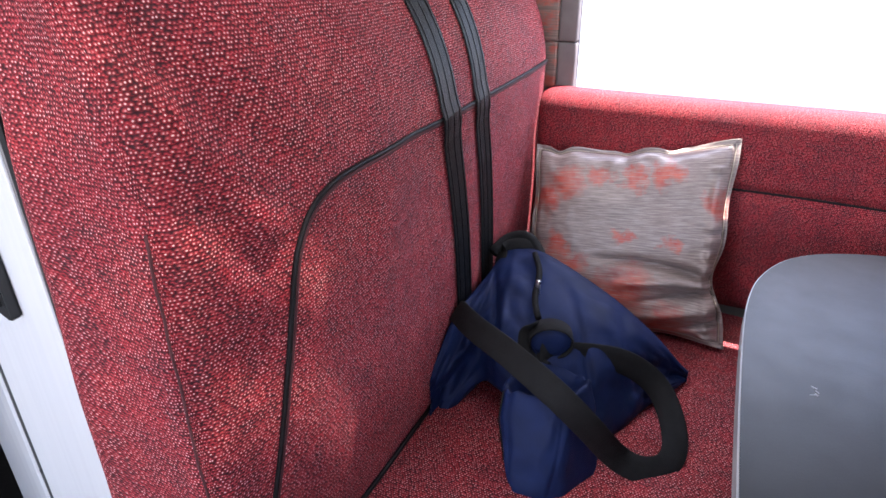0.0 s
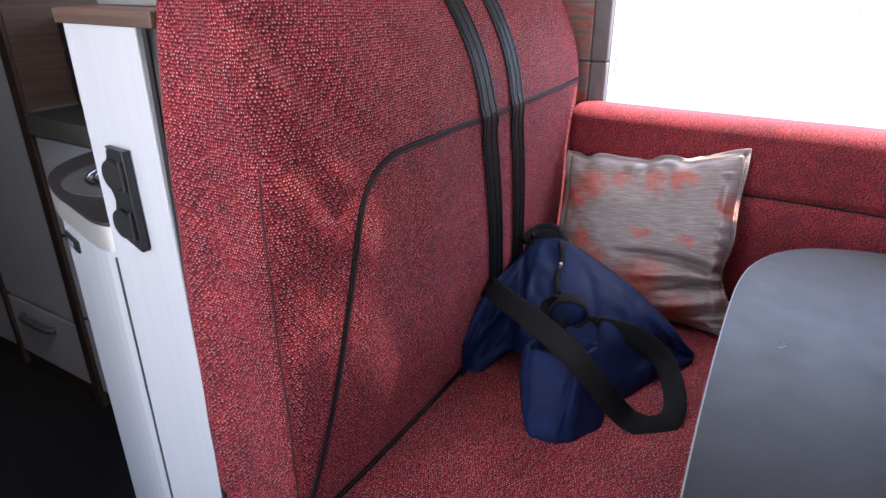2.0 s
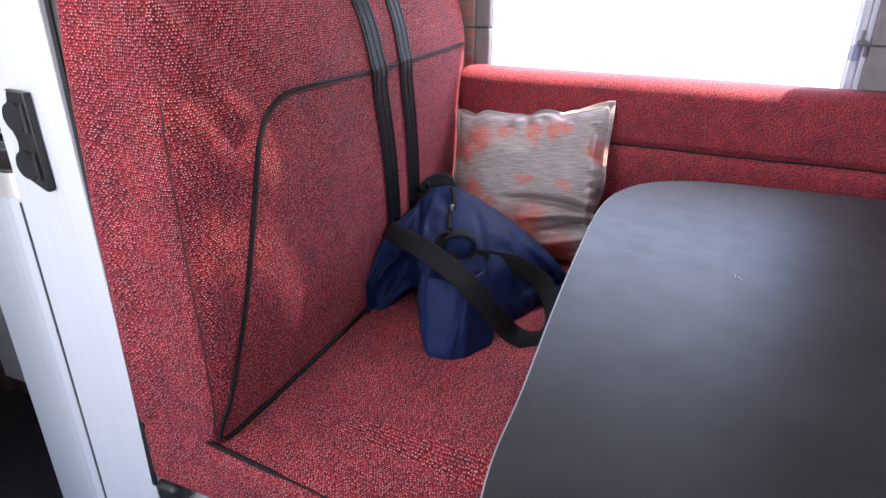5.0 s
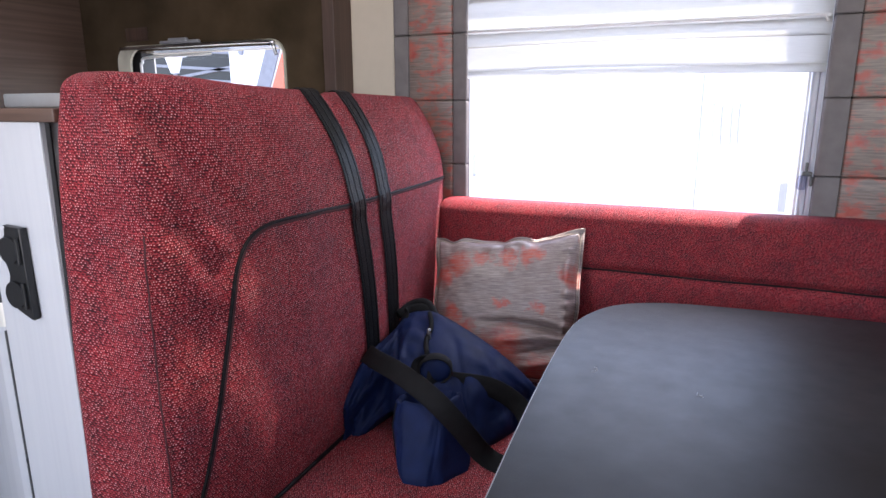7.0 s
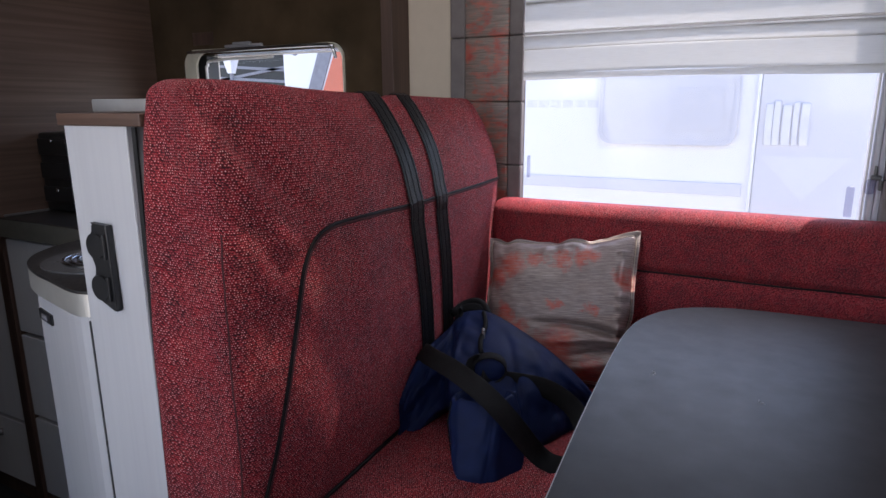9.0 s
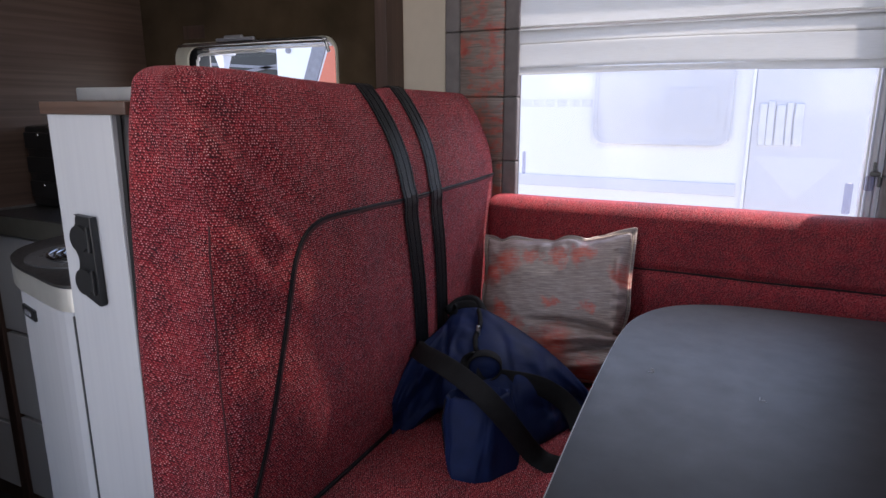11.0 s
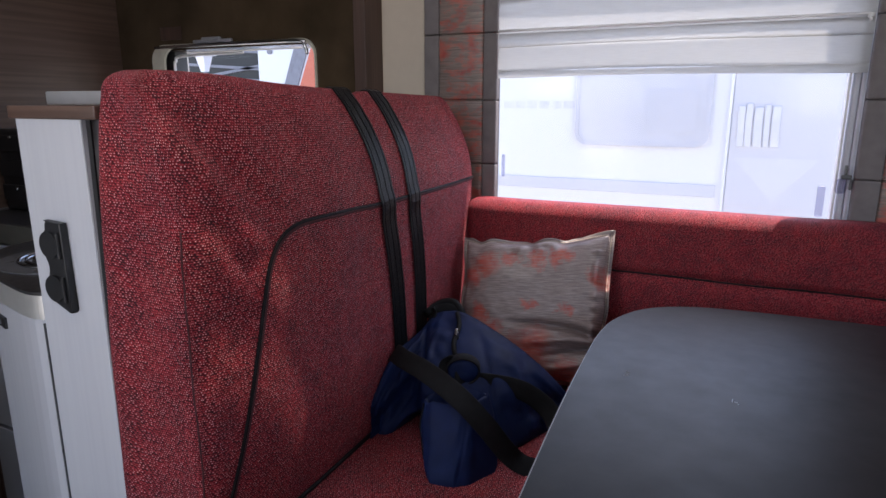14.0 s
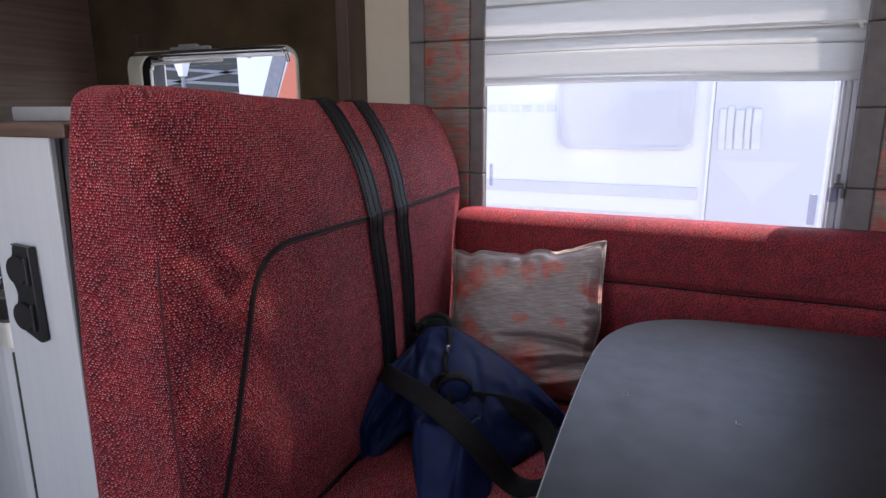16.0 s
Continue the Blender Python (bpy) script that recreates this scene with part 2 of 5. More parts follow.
def screened_pane():
    """Acrylic with a fine pale insect screen behind it, which scatters a little daylight."""
    m = glass("screened_acrylic_pane", (0.97, 0.97, 0.99), 0.05, 0.985)
    nt = m.node_tree
    out = nt.nodes["Material Output"]
    old = out.inputs[0].links[0].from_socket
    net = nt.nodes.new("ShaderNodeBsdfTranslucent")
    net.inputs[0].default_value = (0.85, 0.84, 0.86, 1)
    mx = nt.nodes.new("ShaderNodeMixShader")
    mx.inputs[0].default_value = 0.022
    nt.links.new(old, mx.inputs[1])
    nt.links.new(net.outputs[0], mx.inputs[2])
    nt.links.new(mx.outputs[0], out.inputs[0])
    return m


M_SCREEN = screened_pane()


def brushed_cloth(name, base, light, reds, streak=(1, 1, 1), cover=(0.5, 0.62), blots=20.0):
    """Slubbed decor cloth: silvery ground with streaky washed-out red blotches."""
    m, nt, p = material(name)
    line = tex_noise(nt, coords(nt, streak), 1.0, 3)
    ground = ramp(nt, line, [(0.3, base), (0.7, light)])
    blot = tex_noise(nt, coords(nt, (1, 1, 1.7)), blots, 4, 0.65)
    mixf = nt.nodes.new("ShaderNodeMath")
    mixf.operation = "MULTIPLY_ADD"
    mixf.inputs[1].default_value = 0.22
    nt.links.new(line, mixf.inputs[0])
    nt.links.new(blot, mixf.inputs[2])
    mask = ramp(nt, mixf.outputs[0], [(cover[0] + 0.1, (0, 0, 0)), (cover[1] + 0.12, (1, 1, 1))])
    sepm = nt.nodes.new("ShaderNodeSeparateColor")
    nt.links.new(mask, sepm.inputs[0])
    red = ramp(nt, tex_noise(nt, coords(nt), 30.0, 2), [(0.35, reds[0]), (0.65, reds[1])])
    nt.links.new(blend(nt, sepm.outputs[0], ground, red), p.inputs["Base Color"])
    p.inputs["Roughness"].default_value = 0.36
    p.inputs["Sheen Weight"].default_value = 0.15
    bump(nt, p, line, 0.3, 0.001)
    return m


def pillow_cloth():
    """Silvery satin with a crosswise slub and soft red printed blots."""
    m, nt, p = material("silver_and_red_cushion_cloth")
    uv = nt.nodes.new("ShaderNodeUVMap")
    slub = nt.nodes.new("ShaderNodeMapping")
    slub.inputs["Scale"].default_value = (5, 75, 1)
    nt.links.new(uv.outputs[0], slub.inputs[0])
    line = tex_noise(nt, slub.outputs[0], 1.0, 4, 0.6)
    ground = ramp(nt, line, [(0.28, (0.135, 0.096, 0.094)), (0.5, (0.245, 0.192, 0.184)), (0.74, (0.40, 0.34, 0.32))])
    wob = nt.nodes.new("ShaderNodeVectorMath")
    wob.operation, wob.inputs[1].default_value = "MULTIPLY_ADD", (0.5, 0.5, 0)
    wn_ = node(nt, "ShaderNodeTexNoise", Scale=5.0, Detail=4.0, Roughness=0.65)
    nt.links.new(uv.outputs[0], wn_.inputs["Vector"])
    nt.links.new(wn_.outputs["Color"], wob.inputs[0])
    nt.links.new(uv.outputs[0], wob.inputs[2])
    total = None
    for u, v, r in ((-0.62, 0.60, 0.22), (-0.84, 0.42, 0.20), (-0.30, 0.68, 0.15), (0.02, 0.62, 0.15), (0.32, 0.72, 0.17), (0.86, 0.40, 0.20), (-0.66, -0.10, 0.17), (-0.52, -0.32, 0.20), (-0.02, 0.04, 0.10), (0.46, 0.0, 0.11), (0.02, -0.50, 0.34), (0.42, -0.86, 0.30), (-0.25, -0.75, 0.36)):
        d = nt.nodes.new("ShaderNodeVectorMath")
        d.operation, d.inputs[1].default_value = "DISTANCE", (u + 0.25, v + 0.25, 0)
        nt.links.new(wob.outputs[0], d.inputs[0])
        f = nt.nodes.new("ShaderNodeMapRange")
        f.inputs["From Min"].default_value, f.inputs["From Max"].default_value = r, r * 0.35
        nt.links.new(d.outputs["Value"], f.inputs[0])
        if total is None:
            total = f.outputs[0]
        else:
            mx = nt.nodes.new("ShaderNodeMath")
            mx.operation = "MAXIMUM"
            nt.links.new(total, mx.inputs[0])
            nt.links.new(f.outputs[0], mx.inputs[1])
            total = mx.outputs[0]
    cut = nt.nodes.new("ShaderNodeMath")
    cut.operation = "MULTIPLY"
    streak = nt.nodes.new("ShaderNodeMapRange")
    streak.inputs["From Min"].default_value, streak.inputs["From Max"].default_value = 0.80, 0.46
    nt.links.new(line, streak.inputs[0])
    nt.links.new(total, cut.inputs[0])
    nt.links.new(streak.outputs[0], cut.inputs[1])
    red = ramp(nt, tex_noise(nt, uv.outputs[0], 7.0, 2), [(0.35, (0.36, 0.045, 0.035)), (0.65, (0.46, 0.11, 0.08))])
    nt.links.new(blend(nt, cut.outputs[0], ground, red), p.inputs["Base Color"])
    p.inputs["Roughness"].default_value = 0.40
    p.inputs["Specular IOR Level"].default_value = 0.6
    bump(nt, p, line, 0.35, 0.0012)
    return m


M_PILLOW = pillow_cloth()
M_DECOR = brushed_cloth("red_and_brown_decor_cloth", (0.12, 0.09, 0.08), (0.26, 0.20, 0.18), ((0.32, 0.05, 0.035), (0.42, 0.12, 0.09)), (22, 22, 420), (0.48, 0.62))


def blind_cloth():
    m, nt, p = material("translucent_blind_cloth")
    out = nt.nodes["Material Output"]
    col = ramp(nt, tex_noise(nt, coords(nt, (30, 30, 700)), 1.0, 2), [(0.3, (0.60, 0.60, 0.60)), (0.7, (0.65, 0.65, 0.65))])
    p.inputs["Roughness"].default_value = 0.8
    nt.links.new(col, p.inputs["Base Color"])
    tl = nt.nodes.new("ShaderNodeBsdfTranslucent")
    nt.links.new(col, tl.inputs[0])
    mx = nt.nodes.new("ShaderNodeMixShader")
    mx.inputs[0].default_value = 0.66
    nt.links.new(p.outputs[0], mx.inputs[1])
    nt.links.new(tl.outputs[0], mx.inputs[2])
    nt.links.new(mx.outputs[0], out.inputs[0])
    return m


M_BLIND = blind_cloth()


# ---- mesh helpers ----
def link_mesh(name, bm, mat, parent=None, label="", smooth=False):
    me = bpy.data.meshes.new(name)
    bmesh.ops.recalc_face_normals(bm, faces=bm.faces)
    bm.to_mesh(me)
    bm.free()
    me.materials.append(mat)
    if smooth:
        me.polygons.foreach_set("use_smooth", [True] * len(me.polygons))
    ob = new(name, me)
    if parent is not None:
        ob.parent = parent
        ob.matrix_parent_inverse = Matrix.Translation(parent.matrix_basis.translation).inverted() if parent.type == "EMPTY" else Matrix()
    if label:
        ob["label"] = label
    return ob


def part(name, bm, mat, parent, label="", smooth=False):
    return link_mesh(name, bm, mat, parent, label, smooth)


def thing(name, at, label, category, group="", kind=""):
    """An Empty at a thing's base; parts are modelled in world metres."""
    ob = new(name)
    ob.location = at
    ob.empty_display_size = 0.05
    return tagged(ob, label, category, group, kind)


def box(x0, x1, y0, y1, z0, z1, bev=0.0, seg=2, bm=None):
    bm = bm or bmesh.new()
    made = bmesh.ops.create_cube(bm, size=1.0)["verts"]
    for v in made:
        v.co = Vector(((x0 + x1) / 2 + v.co.x * (x1 - x0), (y0 + y1) / 2 + v.co.y * (y1 - y0), (z0 + z1) / 2 + v.co.z * (z1 - z0)))
    if bev:
        edges = list({e for v in made for e in v.link_edges})
        bmesh.ops.bevel(bm, geom=edges, offset=bev, segments=seg, affect="EDGES", profile=0.5)
    return bm


def axis_steps(h, r, n, k):
    """Places along one axis of a rounded block: k steps in each round, n between."""
    rim = [h - r + r * math.tan(math.pi / 4 * i / k) for i in range(k + 1)]
    mid = [(-1 + 2 * i / n) * (h - r) for i in range(1, n)]
    return sorted([-v for v in rim] + mid + rim)


def cushion(x0, x1, y0, y1, z0, z1, r, n=(8, 8, 8), k=4, shape=None):
    """A rounded block with an even net of faces, bent by shape(point)."""
    c = Vector(((x0 + x1) / 2, (y0 + y1) / 2, (z0 + z1) / 2))
    h = ((x1 - x0) / 2, (y1 - y0) / 2, (z1 - z0) / 2)
    steps = [axis_steps(h[i], r, n[i], k) for i in range(3)]
    bm = bmesh.new()
    seen = {}
    uv = bm.loops.layers.uv.new("UVMap")

    def vert(p):
        key = tuple(round(v, 6) for v in p)
        if key not in seen:
            inner = Vector([max(-(h[i] - r), min(h[i] - r, p[i])) for i in range(3)])
            d = Vector(p) - inner
            q = c + inner + (d.normalized() * r if d.length > 1e-9 else d)
            seen[key] = bm.verts.new(shape(q) if shape else q)
        return seen[key]

    for a in range(3):
        u, v = (a + 1) % 3, (a + 2) % 3
        for side in (-1, 1):
            for i in range(len(steps[u]) - 1):
                for j in range(len(steps[v]) - 1):
                    quad = []
                    for iu, iv in ((i, j), (i + 1, j), (i + 1, j + 1), (i, j + 1)):
                        p = [0, 0, 0]
                        p[a], p[u], p[v] = side * h[a], steps[u][iu], steps[v][iv]
                        quad.append(vert(p))
                    order = ((i, j), (i + 1, j), (i + 1, j + 1), (i, j + 1))
                    if side < 0:
                        quad, order = quad[::-1], order[::-1]
                    f = bm.faces.new(quad)
                    for lp, (iu, iv) in zip(f.loops, order):
                        su, sv = steps[u][iu], steps[v][iv]
                        lp[uv].uv = (sv, su) if a == 1 else (su, sv)
    return bm


def smooth_path(points, n):
    """Catmull-Rom points through the given ones."""
    ps = [Vector(p) for p in points]
    ps = [ps[0] * 2 - ps[1]] + ps + [ps[-1] * 2 - ps[-2]]
    out = []
    for i in range(1, len(ps) - 2):
        for j in range(n):
            t = j / n
            a, b, c, d = ps[i - 1:i + 3]
            out.append(0.5 * ((2 * b) + (c - a) * t + (2 * a - 5 * b + 4 * c - d) * t * t + (3 * b - a - 3 * c + d) * t ** 3))
    return out + [ps[-2]]


def tube(points, radius, sides=8, bm=None):
    bm = bm or bmesh.new()
    rings = []
    for i, p in enumerate(points):
        t = (points[min(i + 1, len(points) - 1)] - points[max(i - 1, 0)]).normalized()
        a = t.orthogonal().normalized() if i == 0 else (rings[-1][1] - t * rings[-1][1].dot(t)).normalized()
        b = t.cross(a)
        rings.append(([bm.verts.new(p + (a * math.cos(w) + b * math.sin(w)) * radius) for w in [2 * math.pi * k / sides for k in range(sides)]], a))
    for (r0, _), (r1, _) in zip(rings, rings[1:]):
        for k in range(sides):
            bm.faces.new((r0[k], r0[(k + 1) % sides], r1[(k + 1) % sides], r1[k]))
    bm.faces.new(rings[0][0][::-1])
    bm.faces.new(rings[-1][0])
    return bm


def ribbon(points, sides, width, thick, normals, bm=None):
    """A flat strap: centre points, the way across it, and the way out of it at each point."""
    bm = bm or bmesh.new()
    rings = []
    for p, s, nrm in zip(points, sides, normals):
        s, nrm = s.normalized() * width / 2, nrm.normalized() * thick / 2
        ring = [p - s * 0.94 + nrm, p - s * 0.35 + nrm * 1.25, p + s * 0.35 + nrm * 1.25, p + s * 0.94 + nrm, p + s, p + s * 0.94 - nrm, p - s * 0.94 - nrm, p - s]
        rings.append([bm.verts.new(q) for q in ring])
    for r0, r1 in zip(rings, rings[1:]):
        for k in range(8):
            bm.faces.new((r0[k], r0[(k + 1) % 8], r1[(k + 1) % 8], r1[k]))
    bm.faces.new(rings[0][::-1])
    bm.faces.new(rings[-1])
    return bm


def outline_plate(points, lo, hi, axis="z", bev=0.0, seg=2):
    """A plate of the given outline between two heights along an axis."""
    bm = bmesh.new()

    def at(p, h):
        return {"z": (p[0], p[1], h), "y": (p[0], h, p[1]), "x": (h, p[0], p[1])}[axis]

    low = [bm.verts.new(at(p, lo)) for p in points]
    high = [bm.verts.new(at(p, hi)) for p in points]
    n = len(points)
    bm.faces.new(low[::-1])
    bm.faces.new(high)
    for i in range(n):
        bm.faces.new((low[i], low[(i + 1) % n], high[(i + 1) % n], high[i]))
    if bev:
        ring = [e for e in bm.edges if (e.verts[0] in high) == (e.verts[1] in high)]
        bmesh.ops.bevel(bm, geom=ring, offset=bev, segments=seg, affect="EDGES", profile=0.5)
    return bm


def round_rect(x0, x1, y0, y1, r, n=6):
    """Outline of a rectangle with round corners; r may be one radius or four (from the low-low corner on)."""
    rr = r if isinstance(r, (list, tuple)) else (r,) * 4
    out = []
    for (cx, cy, a), q in zip(((x0, y0, 180), (x1, y0, 270), (x1, y1, 0), (x0, y1, 90)), rr):
        px = cx + q * (1 if cx == x0 else -1)
        py = cy + q * (1 if cy == y0 else -1)
        for i in range(n + 1):
            w = radians(a + 90 * i / n)
            out.append((px + q * math.cos(w), py + q * math.sin(w)))
    return out


def frame_ring(outer, inner, lo, hi, axis="y"):
    """A frame between two outlines with the same count of points."""
    bm = bmesh.new()

    def at(p, h):
        return {"z": (p[0], p[1], h), "y": (p[0], h, p[1]), "x": (h, p[0], p[1])}[axis]

    loops = [[bm.verts.new(at(p, h)) for p in o] for o, h in ((outer, lo), (outer, hi), (inner, hi), (inner, lo))]
    n = len(outer)
    for a, b in zip(loops, loops[1:] + loops[:1]):
        for i in range(n):
            bm.faces.new((a[i], a[(i + 1) % n], b[(i + 1) % n], b[i]))
    return bm


def lerp_table(table, z):
    if z <= table[0][0]:
        return table[0][1]
    for (a, va), (b, vb) in zip(table, table[1:]):
        if z <= b:
            t = (z - a) / (b - a)
            t = t * t * (3 - 2 * t)
            return va + (vb - va) * t
    return table[-1][1]


def structure(name, bm, mat, label="", category=""):
    return tagged(link_mesh(name, bm, mat), label, category, kind="structure")


# ---- the vehicle's shell ----
def wall_y(name, x0, x1, z0, z1, y0, y1, holes, mat, label):
    """A wall along x with openings (hx0, hx1, hz0, hz1) cut through it."""
    bm = bmesh.new()
    xs = sorted({x0, x1, *[v for h in holes for v in h[:2]]})
    zs = sorted({z0, z1, *[v for h in holes for v in h[2:]]})
    for a, b in zip(xs, xs[1:]):
        for c, d in zip(zs, zs[1:]):
            if not any(h[0] <= a and b <= h[1] and h[2] <= c and d <= h[3] for h in holes):
                box(a, b, y0, y1, c, d, bm=bm)
    bmesh.ops.remove_doubles(bm, verts=bm.verts, dist=1e-5)
    seen = {}
    for f in list(bm.faces):
        key = tuple(round(v, 4) for v in f.calc_center_median())
        seen.setdefault(key, []).append(f)
    bmesh.ops.delete(bm, geom=[f for fs in seen.values() if len(fs) > 1 for f in fs], context="FACES_ONLY")
    return structure(name, bm, mat, label, "wall")


W = 1.32
DIN = (-0.40, 0.56, 0.98, 1.74)
KIT = (-1.440, -0.836, 1.06, 1.470)
wall_y("wall_north", -2.62, 2.14, 0.0, 2.12, W, W + 0.035, [DIN, KIT], M_WALL, "pale lined vehicle wall with two window openings")
wall_y("wall_south", -2.62, 2.14, 0.0, 2.12, -0.895, -0.86, [(-0.96, -0.28, 0.40, 1.95), (0.42, 1.28, 1.22, 1.74)], M_WALL, "pale lined vehicle wall with the open entrance and a window")
structure("wall_west", box(-2.655, -2.62, -0.895, W + 0.035, 0.0, 2.12), M_WOODY, "dark wood-faced end wall", "wall")
bm = bmesh.new()
box(2.14, 2.175, -0.895, W + 0.035, 0.0, 1.0, bm=bm)
box(2.14, 2.175, -0.895, W + 0.035, 1.7, 2.12, bm=bm)
box(2.14, 2.175, -0.895, -0.5, 1.0, 1.7, bm=bm)
box(2.14, 2.175, 0.9, W + 0.035, 1.0, 1.7, bm=bm)
structure("wall_east", bm, M_WALL, "pale lined wall open towards the cab", "wall")
# Out of view; added to keep the entrance lamp off the tall cupboard.
structure("wall_light_block", box(-1.06, -1.03, -0.859, -0.02, 0.086, 2.119), M_WALL, "plain unseen wall added to block the entrance light", "wall")
structure("floor", box(-2.655, 2.175, -0.895, W + 0.035, 0.04, 0.085), M_CARPET, "black carpeted floor in the aisle", "floor")
bm = bmesh.new()
for x0, x1, y0, y1 in ((-2.655, -0.67, -0.895, W + 0.035), (0.07, 2.175, -0.895, W + 0.035), (-0.67, 0.07, -0.895, 0.05), (-0.67, 0.07, 0.90, W + 0.035)):
    box(x0, x1, y0, y1, 2.12, 2.15, bm=bm)
structure("ceiling", bm, M_CEIL, "white lined ceiling with an opening added to let in sun bands", "ceiling")
# Unseen lid, added to mask and dim the sun above the seat.
roof = thing("rooflight", (-0.30, 0.47, 2.15), "unseen rooflight lid added with two gaps that shape sun bands", "rooflight", kind="structure")
part("pane", box(-0.70, 0.10, 0.02, 0.93, 2.160, 2.163), glass("sun_dimming_pane", (0.60, 0.59, 0.57), 0.05, 0.985), roof, "added tinted pane that dims the sun bands")


# Gap lines are placed so the sun draws two bands on the backrest.
def gap_a(y):
    return -0.108 + 0.214 * (y - 0.531)


def gap_b(y):
    return -0.073 + 0.200 * (y - 0.577)


GAP = 0.012
for y0, y1, lefts, rights in (
        (0.03, 0.46, (lambda y: -0.69,), (lambda y: 0.09,)),
        (0.46, 0.575, (lambda y: -0.69, lambda y: gap_a(y) + GAP), (gap_a, lambda y: 0.09)),
        (0.575, 0.76, (lambda y: -0.69, lambda y: gap_a(y) + GAP, lambda y: gap_b(y) + GAP), (gap_a, gap_b, lambda y: 0.09)),
        (0.76, 0.86, (lambda y: -0.69, lambda y: gap_b(y) + GAP), (gap_b, lambda y: 0.09)),
        (0.86, 0.92, (lambda y: -0.69,), (lambda y: 0.09,))):
    for lo, hi in zip(lefts, rights):
        part("sun_mask_panel", outline_plate([(lo(y0), y0), (hi(y0), y0), (hi(y1), y1), (lo(y1), y1)], 2.1505, 2.1525, "z"), M_CEIL, roof)
structure("step_platform", box(-0.484, 2.13, -0.55, W - 0.004, 0.086, 0.19, 0.006), M_CARPET, "black carpeted raised floor below the seats", "floor")

# ---- dinette window ----
win = thing("window_1", (0.08, W, 1.07), "wide caravan window with a clear acrylic pane", "window", kind="structure")
outer = round_rect(DIN[0], DIN[1], DIN[2], DIN[3], 0.006)
inner = round_rect(-0.365, 0.512, 1.02, 1.70, 0.05)
part("window_frame", frame_ring(outer, inner, W + 0.002, W + 0.030), M_GREYTRIM, win, "grey window frame")
pane = part("pane", outline_plate(round_rect(-0.372, 0.525, 1.012, 1.706, 0.05), W + 0.048, W + 0.052, "y"), M_SCREEN, win, "clear acrylic pane")
pane.visible_shadow = False
part("guide_rail", box(0.464, 0.469, W + 0.004, W + 0.040, 1.02, 1.70, 0.001), M_CARAVANW, win, "white blind guide")
part("guide_rail", box(0.474, 0.486, W + 0.004, W + 0.040, 1.02, 1.70, 0.003), M_RAIL, win, "pale lilac blind guide")
part("guide_rail", box(0.4865, 0.4955, W - 0.004, W + 0.040, 1.02, 1.70, 0.002), M_RAIL, win, "pale lilac blind guide")
latch = part("latch", box(0.466, 0.484, W - 0.010, W + 0.004, 1.118, 1.150, 0.005), M_STAY, win, "black plastic window latch")
bm = box(0.472, 0.492, W - 0.020, W - 0.008, 1.150, 1.160, 0.003)
box(0.477, 0.483, W - 0.018, W - 0.008, 1.160, 1.180, 0.002, bm=bm)
box(0.488, 0.494, W - 0.020, W - 0.008, 1.128, 1.150, 0.002, bm=bm)
part("latch_lever", bm, M_GREYDARK, latch)
part("stay_arm", cushion(0.436, 0.452, W + 0.022, W + 0.032, 1.06, 1.13, 0.0045, (2, 2, 3), 2), M_STAY, win, "grey window stay")
part("stay_arm", cushion(-0.3075, -0.2995, W + 0.012, W + 0.022, 1.115, 1.175, 0.0035, (2, 2, 3), 2), M_STAY, win, "grey window stay")

blind = thing("roman_blind", (0.09, W - 0.02, 1.375), "half-lowered pale translucent blind with folded hem", "blind")


def fold(z0, z1, y, bulge, x0=-0.309, x1=0.492, thick=0.0016):
    """One hanging fold of thin cloth."""
    bm = bmesh.new()
    nx, nz = 30, 8
    rows = []
    for side in (0, 1):
        for j in range(nz + 1):
            z = z0 + (z1 - z0) * j / nz
            row = []
            for i in range(nx + 1):
                x = x0 + (x1 - x0) * i / nx
                w = 0.002 * math.sin(5.1 * x + 40 * z) * (1 - j / nz)
                dz = 0.0025 * math.sin(7.0 * x + 1.3) * (1 - j / nz)
                row.append(bm.verts.new((x, y - bulge * math.sin(math.pi * j / nz) + w + side * thick, z + dz)))
            rows.append(row)
    m = nz + 1
    for j in range(nz):
        for i in range(nx):
            bm.faces.new((rows[j][i], rows[j][i + 1], rows[j + 1][i + 1], rows[j + 1][i]))
            bm.faces.new((rows[m + j][i + 1], rows[m + j][i], rows[m + j + 1][i], rows[m + j + 1][i + 1]))
    for i in range(nx):
        bm.faces.new((rows[0][i + 1], rows[0][i], rows[m][i], rows[m][i + 1]))
    return bm


part("hem", fold(1.372, 1.388, W - 0.022, 0.002), M_BLIND, blind, "stitched hem of the blind", True)
part("fold", fold(1.388, 1.452, W - 0.020, 0.002), M_BLIND, blind, "", True)
part("fold", fold(1.446, 1.478, W - 0.024, 0.003), M_BLIND, blind, "", True)
part("rod", tube(smooth_path([(-0.306, W - 0.034, 1.484), (0.2, W - 0.034, 1.484), (0.463, W - 0.034, 1.483), (0.478, W - 0.034, 1.478), (0.483, W - 0.034, 1.470)], 6), 0.0030), M_CARAVANW, blind, "thin shiny blind rod", True)
part("fold", fold(1.474, 1.56, W - 0.021, 0.003), M_BLIND, blind, "", True)
part("fold", fold(1.555, 1.74, W - 0.018, 0.003), M_BLIND, blind, "", True)


